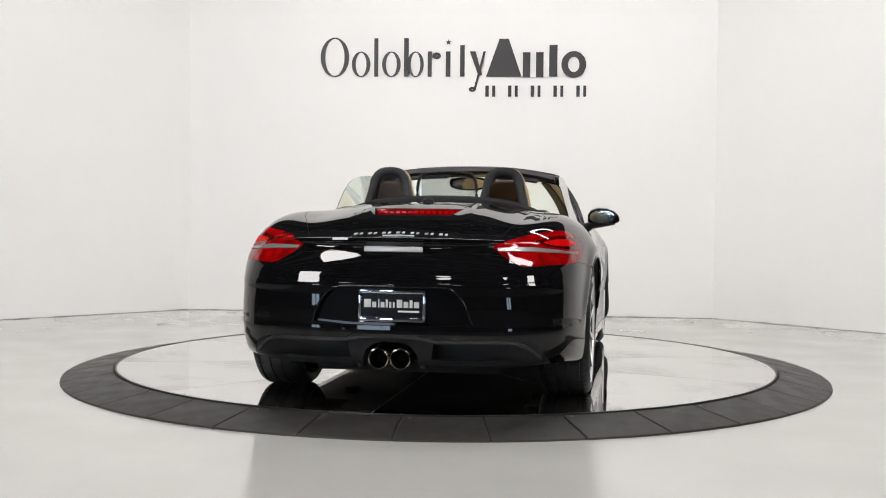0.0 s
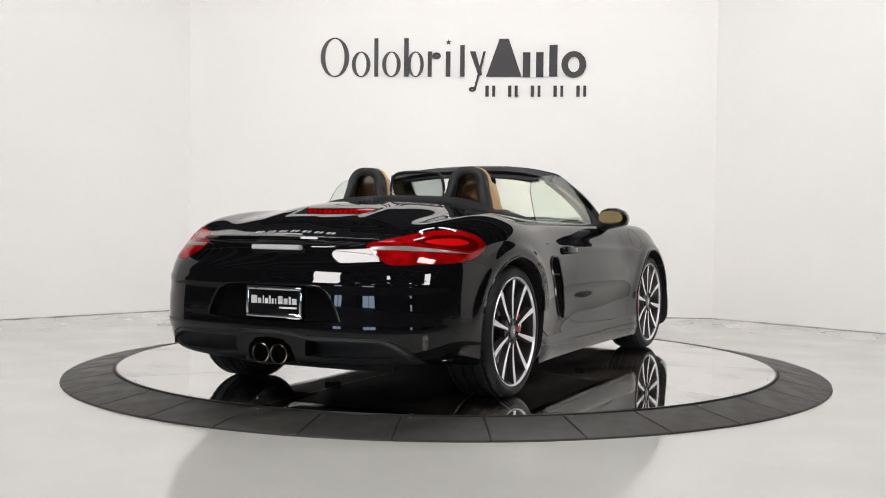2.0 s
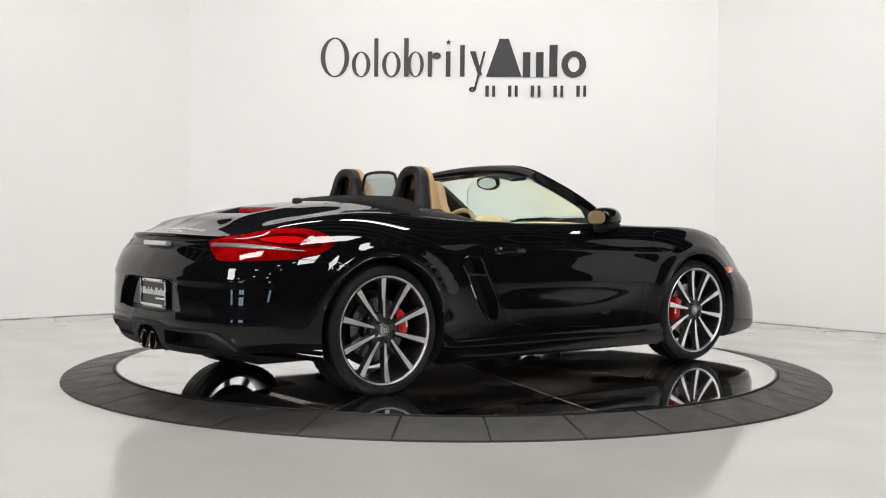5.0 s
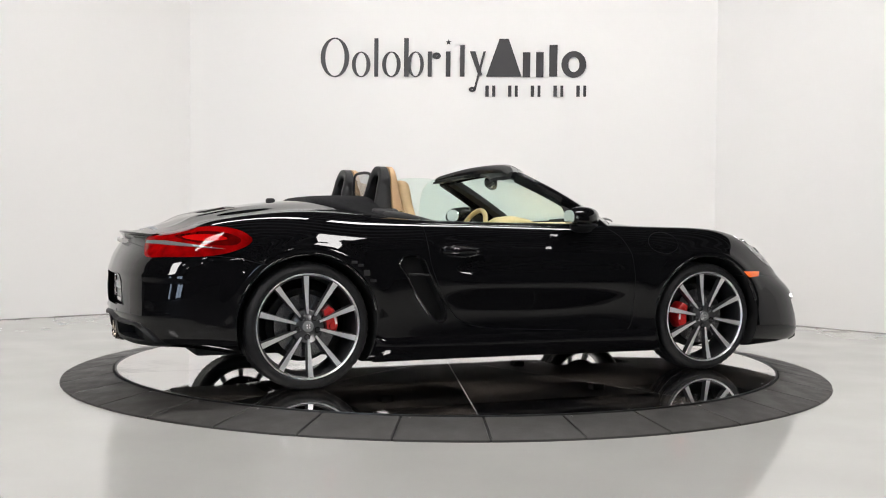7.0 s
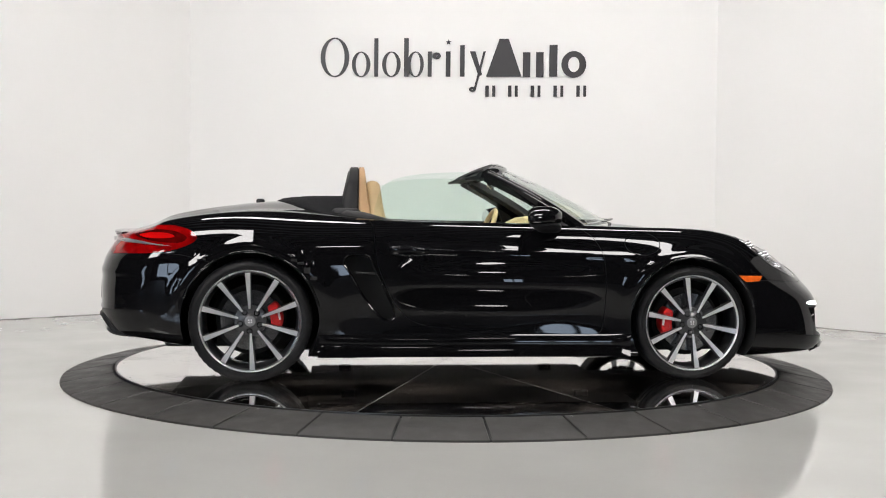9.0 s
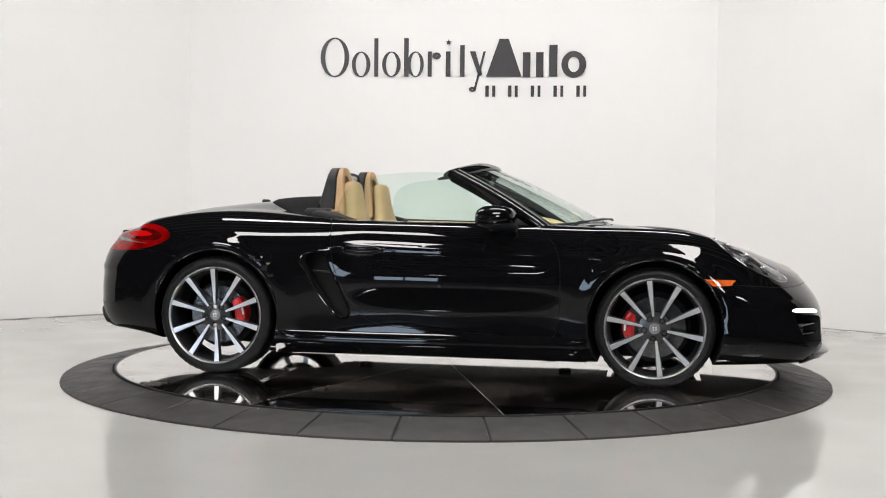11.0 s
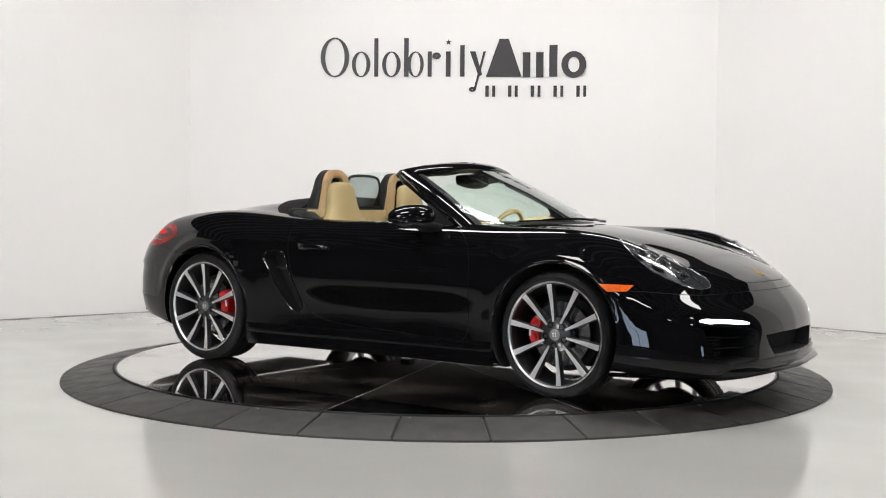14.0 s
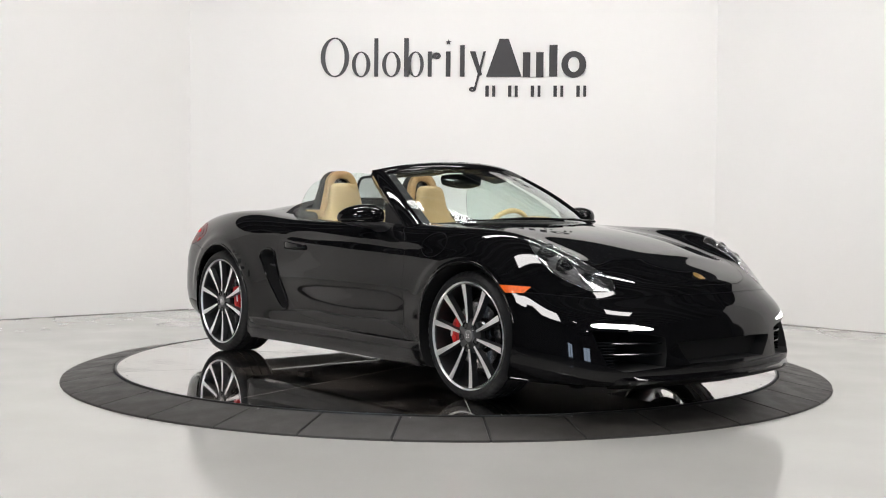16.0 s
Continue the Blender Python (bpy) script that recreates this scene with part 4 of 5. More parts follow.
def build_screen(car):
    root = new("windscreen")
    root.parent = car
    bm = bmesh.new()
    S, T = 28, 10
    ts = np.linspace(0.0, .965, T + 1)
    rows = []
    for s in np.linspace(-.955, .955, S + 1):
        rows.append([screen(s, t) for t in ts] + [screen(s, t) - screen_normal(s, t) * .005 for t in ts[::-1]])
    vs = grid_faces(bm, rows, close_v=True)
    bm.faces.new(vs[0]), bm.faces.new(vs[-1])
    g = part("pane", bm, GLASS, root, "clear green-tinted windscreen glass", angle=40)
    g.visible_shadow = False
    for sg in (-1, 1):
        bm = bmesh.new()
        band(bm, [((sg * 1.04, t), (sg * (.935 - .02 * t), t)) for t in np.linspace(-.03, 1.0, 14)], 0.045, 0.012)
        part("pillar", bm, PAINT, root, "gloss black windscreen pillar", angle=45)
        bm = bmesh.new()
        band(bm, [((sg * (.95 - .02 * t), t), (sg * (.875 - .03 * t), t)) for t in np.linspace(0.0, .97, 14)], 0.05, -0.008)
        part("pillar_lining", bm, LEATHER_BLACK, root, "dark pillar lining", angle=45)
    bm = bmesh.new()
    band(bm, [((s, .93), (s, 1.045)) for s in np.linspace(-1.03, 1.03, 30)], 0.03, 0.010)
    part("header", bm, PAINT, root, "gloss black header rail", angle=45)
    bm = bmesh.new()
    rows = []
    for s in np.linspace(-1.0, 1.0, 30):
        p = screen(s, 1.03)
        d = 0.05 + 0.012 * math.cos(3 * s)
        rows.append([p + Vector((.02, 0, .004)), p + Vector((-.5 * d, 0, .008)), p + Vector((-d, 0, -.004)), p + Vector((-d - .012, 0, -.02)), p + Vector((-d, 0, -.036)), p + Vector((.02, 0, -.045))])
    vs = grid_faces(bm, rows, close_v=True)
    bm.faces.new(vs[0]), bm.faces.new(vs[-1])
    part("header_seal", bm, LEATHER_BLACK, root, "black rubber roof seal", angle=50)
    for sg in (-1, 1):
        bm = bmesh.new()
        rows = []
        for s in np.linspace(.22, .80, 8):
            p = screen(sg * s, 1.0)
            rows.append([p + Vector((-.055, 0, -.030)), p + Vector((-.13, 0, -.038)), p + Vector((-.17, 0, -.050)), p + Vector((-.168, 0, -.062)), p + Vector((-.12, 0, -.058)), p + Vector((-.05, 0, -.05))])
        vs = grid_faces(bm, rows, close_v=True)
        bm.faces.new(vs[0]), bm.faces.new(vs[-1])
        part("sun_visor", bm, LEATHER_BLACK, root, "folded black sun visor", angle=50)
    # inner mirror
    bm = bmesh.new()
    loft(bm, [(-.135, .185, 1.132, .004, .010, 2), (-.128, .188, 1.130, .012, .028, 2.1), (-.07, .196, 1.126, .019, .041, 2.2), (0, .20, 1.124, .021, .044, 2.2), (.07, .196, 1.126, .019, .041, 2.2), (.128, .188, 1.130, .012, .028, 2.1), (.135, .185, 1.132, .004, .010, 2)], "y", 24)
    for v in bm.verts:
        v.co.x += .2 * v.co.y - .12 * (v.co.z - 1.125)
    m = part("rear_view_mirror", bm, GLOSS_PLASTIC, root, "black oval interior mirror")
    bm = bmesh.new()
    rows = [[(x + .023 * math.cos(a) - .0041 * math.sin(a), .115 * math.cos(a), 1.125 + .034 * math.sin(a)) for a in np.linspace(0, 2 * math.pi, 32, endpoint=False)] for x in (.1765, .180)]
    vs = grid_faces(bm, rows, close_v=True)
    bm.faces.new(vs[0]), bm.faces.new(vs[1])
    part("mirror_glass", bm, CHROME, m)
    bm = bmesh.new()
    tube(bm, [(.20, 0, 1.15), (.235, 0, 1.18), (.262, 0, 1.205)], [.012, .014, .02], 10)
    part("mirror_stalk", bm, GLOSS_PLASTIC, m)
    # scuttle and wipers
    bm = bmesh.new()
    rows = []
    for s in np.linspace(-.97, .97, 30):
        p = screen(s, 0.0)
        rows.append([p + Vector((-.03, 0, .008)), p + Vector((.012, 0, -.002)), p + Vector((.045, 0, -.014)), p + Vector((.045, 0, -.04)), p + Vector((-.03, 0, -.04))])
    vs = grid_faces(bm, rows, close_v=True)
    bm.faces.new(vs[0]), bm.faces.new(vs[-1])
    part("scuttle", bm, PLASTIC, root, "black plastic scuttle strip", angle=50)
    for y0, y1 in ((.04, -.47), (.42, -.02)):
        bm = bmesh.new()
        pts = [screen(y / .705, .012) + Vector((.018, 0, .011)) for y in np.linspace(y0, y1, 8)]
        tube(bm, pts, .0045, 8)
        w = part("wiper", bm, GLOSS_PLASTIC, root, "black wiper")
        bm = bmesh.new()
        b = screen(y0 / .705, 0) + Vector((.045, .05, .012))
        tube(bm, [b, b + Vector((.0, -.10, .006)), pts[3] + Vector((.006, 0, .006)), pts[5] + Vector((0, 0, .003))], [.008, .007, .006, .004], 8)
        part("wiper_arm", bm, GLOSS_PLASTIC, w)


def build_side_glass(car, side):
    """Frameless door window, leaning in towards its top."""
    bm = bmesh.new()
    top = smoothed([(-.565, .93), (-.548, 1.00), (-.515, 1.075), (-.44, 1.123), (-.28, 1.154), (-.05, 1.166), (.06, 1.158), (.10, 1.152)], 5)
    def yy(x, z):
        return side * (.715 - .09 * ((z - .87) / .28) ** 1.1 - 0.0 * x) if z > .87 else side * .715
    def front(z):
        return .10 + (1.152 - z) / .285 * .45
    rows = []
    for k, p in enumerate(top):
        x1, z1 = p[0], p[1]
        x0 = -.565 + (.55 + .565) * (k / (len(top) - 1)) ** 1.15
        rows.append([Vector((x0 + (x1 - x0) * q, yy(0, .86 + (z1 - .86) * q), .86 + (z1 - .86) * q)) for q in np.linspace(0, 1, 6)])
    vs = grid_faces(bm, [r + [p - Vector((0, side * .004, 0)) for p in reversed(r)] for r in rows], close_v=True)
    bm.faces.new(vs[0]), bm.faces.new(vs[-1])
    ob = part("side_window", bm, GLASS, car, "raised frameless green-tinted side window", angle=40)
    ob.visible_shadow = False
    # small fixed corner at the mirror foot
    bm = bmesh.new()
    tri = [(.38, .875), (.60, .865), (.335, .985)]
    rows = [[(x, side * (.712 - .3 * (z - .865)) + o, z) for x, z in tri] for o in (-.008, .008)]
    vs = grid_faces(bm, rows, close_v=True)
    bm.faces.new(vs[0]), bm.faces.new(vs[1])
    part("mirror_triangle", bm, PLASTIC, car, "black corner trim at the mirror", smooth=False)


MIRROR_X = .292


def build_mirror(car, side):
    root = new("door_mirror")
    root.parent = car
    bm = bmesh.new()
    s = side
    loft(bm, [(s * .765, .385, .908, .035, .028, 2.2), (s * .785, .385, .913, .080, .050, 2.3), (s * .83, .380, .916, .106, .061, 2.3),
              (s * .89, .362, .914, .104, .060, 2.3), (s * .938, .335, .908, .085, .048, 2.2), (s * .966, .305, .902, .052, .028, 2.1), (s * .974, .29, .90, .014, .008, 2)], "y", 36)
    for v in bm.verts:
        v.co.x = max(v.co.x, MIRROR_X - .12 * (s * v.co.y - .862))
        if v.co.z < .885:
            v.co.z = .885 - (.885 - v.co.z) * .45
    part("shell", bm, PAINT, root, "gloss black mirror cap", angle=60)
    bm = bmesh.new()
    o = [(s * (.862 + .080 * math.copysign(abs(math.cos(a)) ** .8, math.cos(a))), .915 + .040 * math.copysign(abs(math.sin(a)) ** .8, math.sin(a))) for a in np.linspace(0, 2 * math.pi, 36, endpoint=False)]
    rows = [[(x - .12 * (s * y - .862), y, z) for y, z in o] for x in (MIRROR_X - .0045, MIRROR_X + .0005)]
    vs = grid_faces(bm, rows, close_v=True)
    bm.faces.new(vs[0]), bm.faces.new(vs[1])
    part("mirror_glass", bm, CHROME, root, "mirror glass", smooth=False)
    bm = bmesh.new()
    loft(bm, [(s * .70, .45, .832, .060, .036, 2.4), (s * .76, .43, .842, .058, .036, 2.4), (s * .80, .405, .862, .080, .026, 2.5), (s * .90, .37, .870, .085, .014, 2.4), (s * .945, .345, .874, .05, .008, 2.2)], "y", 20)
    part("mirror_foot", bm, PLASTIC, root, "matt black mirror foot", angle=60)


# ---- cabin ----
def build_hoop(car, side):
    root = new("roll_hoop")
    root.parent = car
    cy = side * .335

    def shape(grow):
        """Inverted U in y and z; grow widens it."""
        pts = []
        for a in np.linspace(0, 180, 17):
            ca, sa = math.cos(radians(a)), math.sin(radians(a))
            pts.append((cy + (.088 + grow) * math.copysign(abs(ca) ** .75, ca), 1.085 + (.083 + grow) * sa))
        legs_r = [(cy + (.088 + grow) * (1 + .0) + .045 * q, 1.085 - .185 * q) for q in (1, .75, .5, .25)]
        legs_l = [(2 * cy - y, z) for y, z in reversed(legs_r)]
        return legs_r + pts + legs_l

    for nm, x_in, x_out, material, lab in (("hoop_shell", 0.0, 0.80, LEATHER_BLACK, "black hoop shell"), ("hoop_lining", 0.80, 1.30, TAN_HOOP, "tan leather hoop lining")):
        bm = bmesh.new()
        inn, out = shape(-.018), shape(.030)
        rows = []
        for (yi, zi), (yo, zo) in zip(inn, out):
            zz = (zi + zo) / 2
            d = min(max((1.17 - zz) / .28, 0), 1)
            xr, xf = -.695 - .070 * d, -.628 + .012 * d
            a, b = xr + (xf - xr) * x_in, xr + (xf - xr) * x_out
            r = .25
            def at(u, v):
                return (a + (b - a) * u, yi + (yo - yi) * v, zi + (zo - zi) * v)
            rows.append([at(0, r), at(0, 1 - r), at(.12, 1), at(.88, 1), at(1, 1 - r), at(1, r), at(.88, 0), at(.12, 0)])
        vs = grid_faces(bm, rows, close_v=True)
        bm.faces.new(vs[0]), bm.faces.new(vs[-1])
        part(nm, bm, material, root, lab, angle=55)
    inn = shape(-.012)
    bm = bmesh.new()
    rows = [[(x, y, z) for y, z in inn] for x in (-.672, -.669)]
    vs = grid_faces(bm, rows, close_v=True)
    bm.faces.new(vs[0]), bm.faces.new(vs[1])
    g = part("hoop_insert", bm, SMOKE, root, "dark mesh insert", smooth=False)
    g.visible_shadow = False
    return root


def build_seat(car, side):
    root = new("seat")
    root.parent = car
    cy = side * .355
    bm = bmesh.new()
    loft(bm, [(.36, -.30, cy, .10, .24, 3), (.45, -.36, cy, .085, .255, 3), (.60, -.43, cy, .075, .26, 3), (.75, -.49, cy, .065, .245, 3), (.86, -.525, cy, .058, .20, 2.8),
              (.92, -.54, cy, .053, .150, 2.8), (.98, -.55, cy, .050, .125, 2.8), (1.05, -.557, cy, .047, .112, 2.8), (1.095, -.560, cy, .042, .100, 2.6), (1.112, -.561, cy, .028, .078, 2.4), (1.118, -.562, cy, .008, .03, 2)], "z", 32)
    part("backrest", bm, TAN, root, "tan leather backrest with built-in headrest", angle=60)
    bm = bmesh.new()
    loft(bm, [(-.36, cy, .40, .22, .07, 3), (-.2, cy, .42, .25, .085, 3), (.05, cy, .44, .25, .085, 3), (.14, cy, .43, .20, .05, 3)], "x", 24)
    part("cushion", bm, TAN, root, "tan leather seat cushion", angle=60)
    for e in (-1, 1):
        bm = bmesh.new()
        loft(bm, [(.45, -.30, cy + e * .22, .07, .04, 2.4), (.62, -.38, cy + e * .225, .065, .04, 2.4), (.78, -.455, cy + e * .20, .05, .036, 2.4), (.86, -.50, cy + e * .17, .03, .02, 2.2)], "z", 16)
        part("bolster", bm, TAN, root, angle=60)
    bm = bmesh.new()
    tube(bm, [(-.606 + .0 * k, cy + .10 * math.cos(a), 1.03 + .07 * math.sin(a)) for k, a in enumerate(np.linspace(0.1, math.pi - .1, 12))], .0025, 6)
    part("seam", bm, DASH, root)


def build_cabin(car):
    for s in (-1, 1):
        build_hoop(car, s)
        build_seat(car, s)
        bm = bmesh.new()
        loft(bm, [(-.60, s * .665, .70, .022, .16, 4), (-.5, s * .668, .72, .028, .158, 4), (0, s * .672, .715, .034, .157, 4), (.45, s * .665, .71, .030, .152, 4), (.6, s * .655, .69, .015, .14, 4)], "x", 24)
        part("door_lining", bm, DASH, car, "sand leather door lining", angle=60)
        bm = bmesh.new()
        tube(bm, smoothed([(-.625, s * .60, .93), (-.56, s * .60, .80), (-.45, s * .59, .60), (-.40, s * .60, .45)], 5), .022, 8, flat=.08)
        part("seat_belt", bm, LEATHER_BLACK, car, "black seat belt")
    # bulkhead behind the seats
    bm = bmesh.new()
    box(bm, -.80, -.635, -.60, .60, .40, .955, .03, 3)
    part("bulkhead", bm, LEATHER_BLACK, car, "black bulkhead under the hoops")
    bm = bmesh.new()
    box(bm, -.634, -.615, -.60, .60, .40, .945, .008, 2)
    part("bulkhead_lining", bm, TAN, car, "tan leather bulkhead lining")
    for s in (-1, 1):
        bm = bmesh.new()
        loft(bm, [(-.80, s * .57, .885, .02, .03, 2.5), (-.72, s * .56, .902, .06, .045, 2.5), (-.62, s * .58, .895, .07, .040, 2.5), (-.52, s * .635, .885, .04, .022, 2.5), (-.44, s * .67, .878, .015, .008, 2.2)], "x", 20)
        part("hoop_fairing", bm, LEATHER_BLACK, car, "black fairing beside the hoop", angle=60)
    # deflector
    root = new("wind_deflector")
    root.parent = car
    outline = smoothed([(-.165, .965), (-.175, 1.06), (-.160, 1.135), (-.12, 1.163), (0, 1.170), (.12, 1.163), (.160, 1.135), (.175, 1.06), (.165, .965)], 5)
    bm = bmesh.new()
    tube(bm, [(-.665, p[0], p[1]) for p in outline] + [(-.665, -.165, .965)], .009, 8, caps=False)
    part("frame", bm, PLASTIC, root)
    bm = bmesh.new()
    rows = [[(x, p[0], p[1]) for p in outline] for x in (-.667, -.663)]
    vs = grid_faces(bm, rows, close_v=True)
    bm.faces.new(vs[0]), bm.faces.new(vs[1])
    g = part("pane", bm, DEFLECTOR, root, "smoked clear deflector pane", smooth=False)
    g.visible_shadow = False
    # dashboard
    bm = bmesh.new()
    rows = []
    for y in np.linspace(-.66, .66, 23):
        e = (y / .66) ** 2
        xb = screen_base(y) - .05
        rows.append([(xb, y, .868 - .02 * e), (xb - .15, y, .880 - .025 * e), (xb - .30, y, .868 - .03 * e), (xb - .345, y, .835), (xb - .33, y, .70), (xb - .26, y, .50), (xb, y, .50)])
    vs = grid_faces(bm, rows, close_v=True)
    bm.faces.new(vs[0]), bm.faces.new(vs[-1])
    part("dashboard", bm, DASH, car, "sand leather dashboard", angle=60)
    bm = bmesh.new()
    loft(bm, [(.36, .355, .850, .10, .03, 2.4), (.42, .355, .862, .15, .045, 2.6), (.50, .355, .872, .155, .045, 2.6), (.60, .355, .868, .12, .03, 2.4), (.68, .355, .86, .05, .01, 2.2)], "x", 24)
    part("instrument_hood", bm, DASH, car, "sand leather instrument hood", angle=60)
    # steering wheel, tilted towards the driver
    wheel = new("steering_wheel")
    wheel.parent = car
    wheel.matrix_basis = pose(.21, .355, .800) @ Matrix.Rotation(radians(-66), 4, "Y")
    bm = bmesh.new()
    tube(bm, [(.165 * math.cos(a), .18 * math.sin(a), 0) for a in np.linspace(0, 2 * math.pi, 49)], .016, 12, caps=False)
    part("rim", bm, DASH, wheel, "sand leather steering wheel rim")
    bm = bmesh.new()
    loft(bm, [(-.03, 0, 0, .05, .06, 2.5), (.0, 0, 0, .06, .075, 2.5), (.012, 0, 0, .045, .06, 2.5)], "z", 20)
    part("airbag_cover", bm, DASH, wheel)
    for a in (90, 270, 180):
        bm = bmesh.new()
        tube(bm, [(.05 * math.cos(radians(a)), .05 * math.sin(radians(a)), -.01), (.16 * math.cos(radians(a)), .175 * math.sin(radians(a)), 0)], .014, 8, flat=.5)
        part("spoke", bm, SILVER, wheel)
    bm = bmesh.new()
    box(bm, -.6, .6, -.6, .6, .335, .36)
    part("cabin_floor", bm, LEATHER_BLACK, car, "dark cabin floor")
    # folded roof cover
    bm = bmesh.new()
    rows = []
    for y in np.linspace(-.62, .62, 33):
        e = abs(y) / .62
        xr = -1.135 + .30 * e ** 2.6
        row, low = [], []
        for q in np.linspace(0, 1, 12):
            x = xr + (-.735 - xr) * q
            hit = TREE.ray_cast(Vector((x, y, 2)), Vector((0, 0, -1)))[0]
            zs = hit.z
            rise = (.012 + .040 * q) * min(1, q * 9) ** .5 * (1 - e ** 5)
            row.append((x, y, zs + rise))
            low.append((x, y, zs - .012))
        rows.append(row + low[::-1])
    vs = grid_faces(bm, rows, close_v=True)
    bm.faces.new(vs[0]), bm.faces.new(vs[-1])
    part("folded_roof", bm, FABRIC, car, "black fabric of the folded roof", angle=60)


# ---- lamps and trim ----
def build_trim(car):
    for s in (-1, 1):
        m = (lambda o: o) if s < 0 else flip_u
        my = (lambda o: o) if s < 0 else flip_y
        # tail lamp
        lamp = new("tail_light")
        lamp.parent = car
        skin("lens", tail_prism(TAIL, s), RED, lamp, .0015, .006, "red tail light lens")
        skin("inner_lens", tail_prism(TAIL_DARK, s), DARK_RED, lamp, .003, .003, "dark red inner lens")
        skin("light_bar", tail_prism(TAIL_BAR, s), BRIGHT_RED, lamp, .004, .003, "bright red light bar")
        skin("reversing_strip", tail_prism(TAIL_STRIP, s), TAIL_CLEAR, lamp, .0045, .004, "clear ribbed reversing strip")
        # headlamp
        lamp = new("headlight")
        lamp.parent = car
        g = skin("lens", top_prism(my(HEADLIGHT), .535, 1.2), LENS, lamp, .0005, .003, "clear headlight cover")
        g.visible_shadow = False
        inner = [(u, v) for u, v in my(grown(HEADLIGHT, -.010))]
        skin("bezel", top_prism(inner, .5, 1.2), LAMP_INNER, lamp, -.034, .004, "dark inner bezel")
        for x, y, r in ((1.645, -.668, .047), (1.752, -.652, .046), (1.84, -.615, .030)):
            top, no, _ = shell_normal(TREE.ray_cast(Vector((x, -s * y, 2)), Vector((0, 0, -1)))[0])
            bm = bmesh.new()
            lathe(bm, [(r * .55, -.006), (r * .70, -.002), (r * .80, .006), (r, .016), (r * 1.08, .017), (r * 1.12, .010), (r * 1.12, -.03)], 36, "z")
            bowl = part("reflector", bm, LAMP_RING, lamp, "chrome lamp ring")
            aim = (no + Vector((.9, 0, -.2))).normalized()
            bowl.matrix_basis = Matrix.Translation(top - no * .034) @ aim.to_track_quat("Z", "Y").to_matrix().to_4x4()
            bm = bmesh.new()
            lathe(bm, [(.0005, .020), (r * .3, .018), (r * .55, .010), (r * .72, -.004)], 28, "z")
            part("projector", bm, GLOSS_PLASTIC, bowl, "dark glass projector")
        bm = bmesh.new()
        pts = []
        for x, y in ((1.60, .610), (1.70, .606), (1.80, .588), (1.87, .566), (1.915, .560)):
            top, no, _ = shell_normal(TREE.ray_cast(Vector((x, s * y, 2)), Vector((0, 0, -1)))[0])
            pts.append(top - no * .022)
        tube(bm, smoothed(pts, 4), .006, 8)
        part("light_guide", bm, LAMP_RING, lamp, "chrome light guide")
        # bright tube round the cover, drawn in place of its edge gap's reflections
        pts = [TREE.ray_cast(Vector((u, v, 2)), Vector((0, 0, -1)))[0] for u, v in my(HEADLIGHT + HEADLIGHT[:1])]
        bm = bmesh.new()
        tube(bm, pts, .0028, 6, caps=False)
        part("lens_edge_glint", bm, LAMP_RING, lamp, "thin bright line standing in for reflections along the cover's edge", angle=60)
        # daytime light, inlet slats, side marker
        skin("daytime_light", end_prism(m(DRL_LINE), 1.80, 2.5), DRL, car, .001, .02, "lit white daytime light strip")
        inlet = new("front_inlet")
        inlet.parent = car
        bm = bmesh.new()
        rows = [[(x, y if s < 0 else -y, z) for y, z in grown(SIDE_INTAKE, -.004)] for x in (1.862, 1.868)]
        vs = grid_faces(bm, rows, close_v=True)
        bm.faces.new(vs[0]), bm.faces.new(vs[1])
        part("backing", bm, CAVITY, inlet, smooth=False)
        for zc in (.345, .295, ):
            bm = bmesh.new()
            pts = [(.70, 1.965), (.63, 2.028), (.55, 2.078), (.48, 2.106), (.42, 2.122)]
            rows = []
            for y, x in smoothed([(a, b) for a, b in pts], 3):
                rows.append([(x, s * y, zc - .004), (x + .004, s * y, zc), (x, s * y, zc + .004), (x - .06, s * y, zc + .005), (x - .06, s * y, zc - .005)])
            vs = grid_faces(bm, rows, close_v=True)
            bm.faces.new(vs[0]), bm.faces.new(vs[-1])
            part("slat", bm, GLOSS_PLASTIC, inlet)
        for k in range(9):
            bm = bmesh.new()
            zc = .24 + .0135 * k
            rows = [[(x, s * y, zc), (x - .05, s * y, zc), (x - .05, s * y, zc + .005), (x, s * y, zc + .005)] for y, x in ((.700, 1.972), (.665, 2.002), (.630, 2.028))]
            vs = grid_faces(bm, rows, close_v=True)
            bm.faces.new(vs[0]), bm.faces.new(vs[-1])
            part("grille_bar", bm, GLOSS_PLASTIC, inlet, smooth=False)
        skin("side_marker", side_prism(MARKER, s), AMBER, car, .003, .006, "amber side marker")
        # side air intake
        bm = bmesh.new()
        o = grown(INTAKE, -.002)
        rows = [[(x, s * y, z) for x, z in o] for y in (.762, .766)]
        vs = grid_faces(bm, rows, close_v=True)
        bm.faces.new(vs[0]), bm.faces.new(vs[1])
        blade = part("side_intake", bm, CAVITY, car, "black side air intake", smooth=False)
        bm = bmesh.new()
        tube(bm, [(-.665, s * .83, .60), (-.60, s * .845, .598), (-.54, s * .85, .594)], .006, 8)
        part("blade", bm, PLASTIC, blade)
        bm = bmesh.new()
        pts = []
        for x, z in INTAKE + INTAKE[:1]:
            h = TREE.ray_cast(Vector((x, s * 2, z)), Vector((0, -s, 0)))[0]
            pts.append(h + Vector((0, s * .001, 0)))
        tube(bm, pts, .006, 8, caps=False)
        part("surround", bm, PAINT, blade, "gloss black intake surround")
        # door handle
        root = new("door_handle")
        root.parent = car
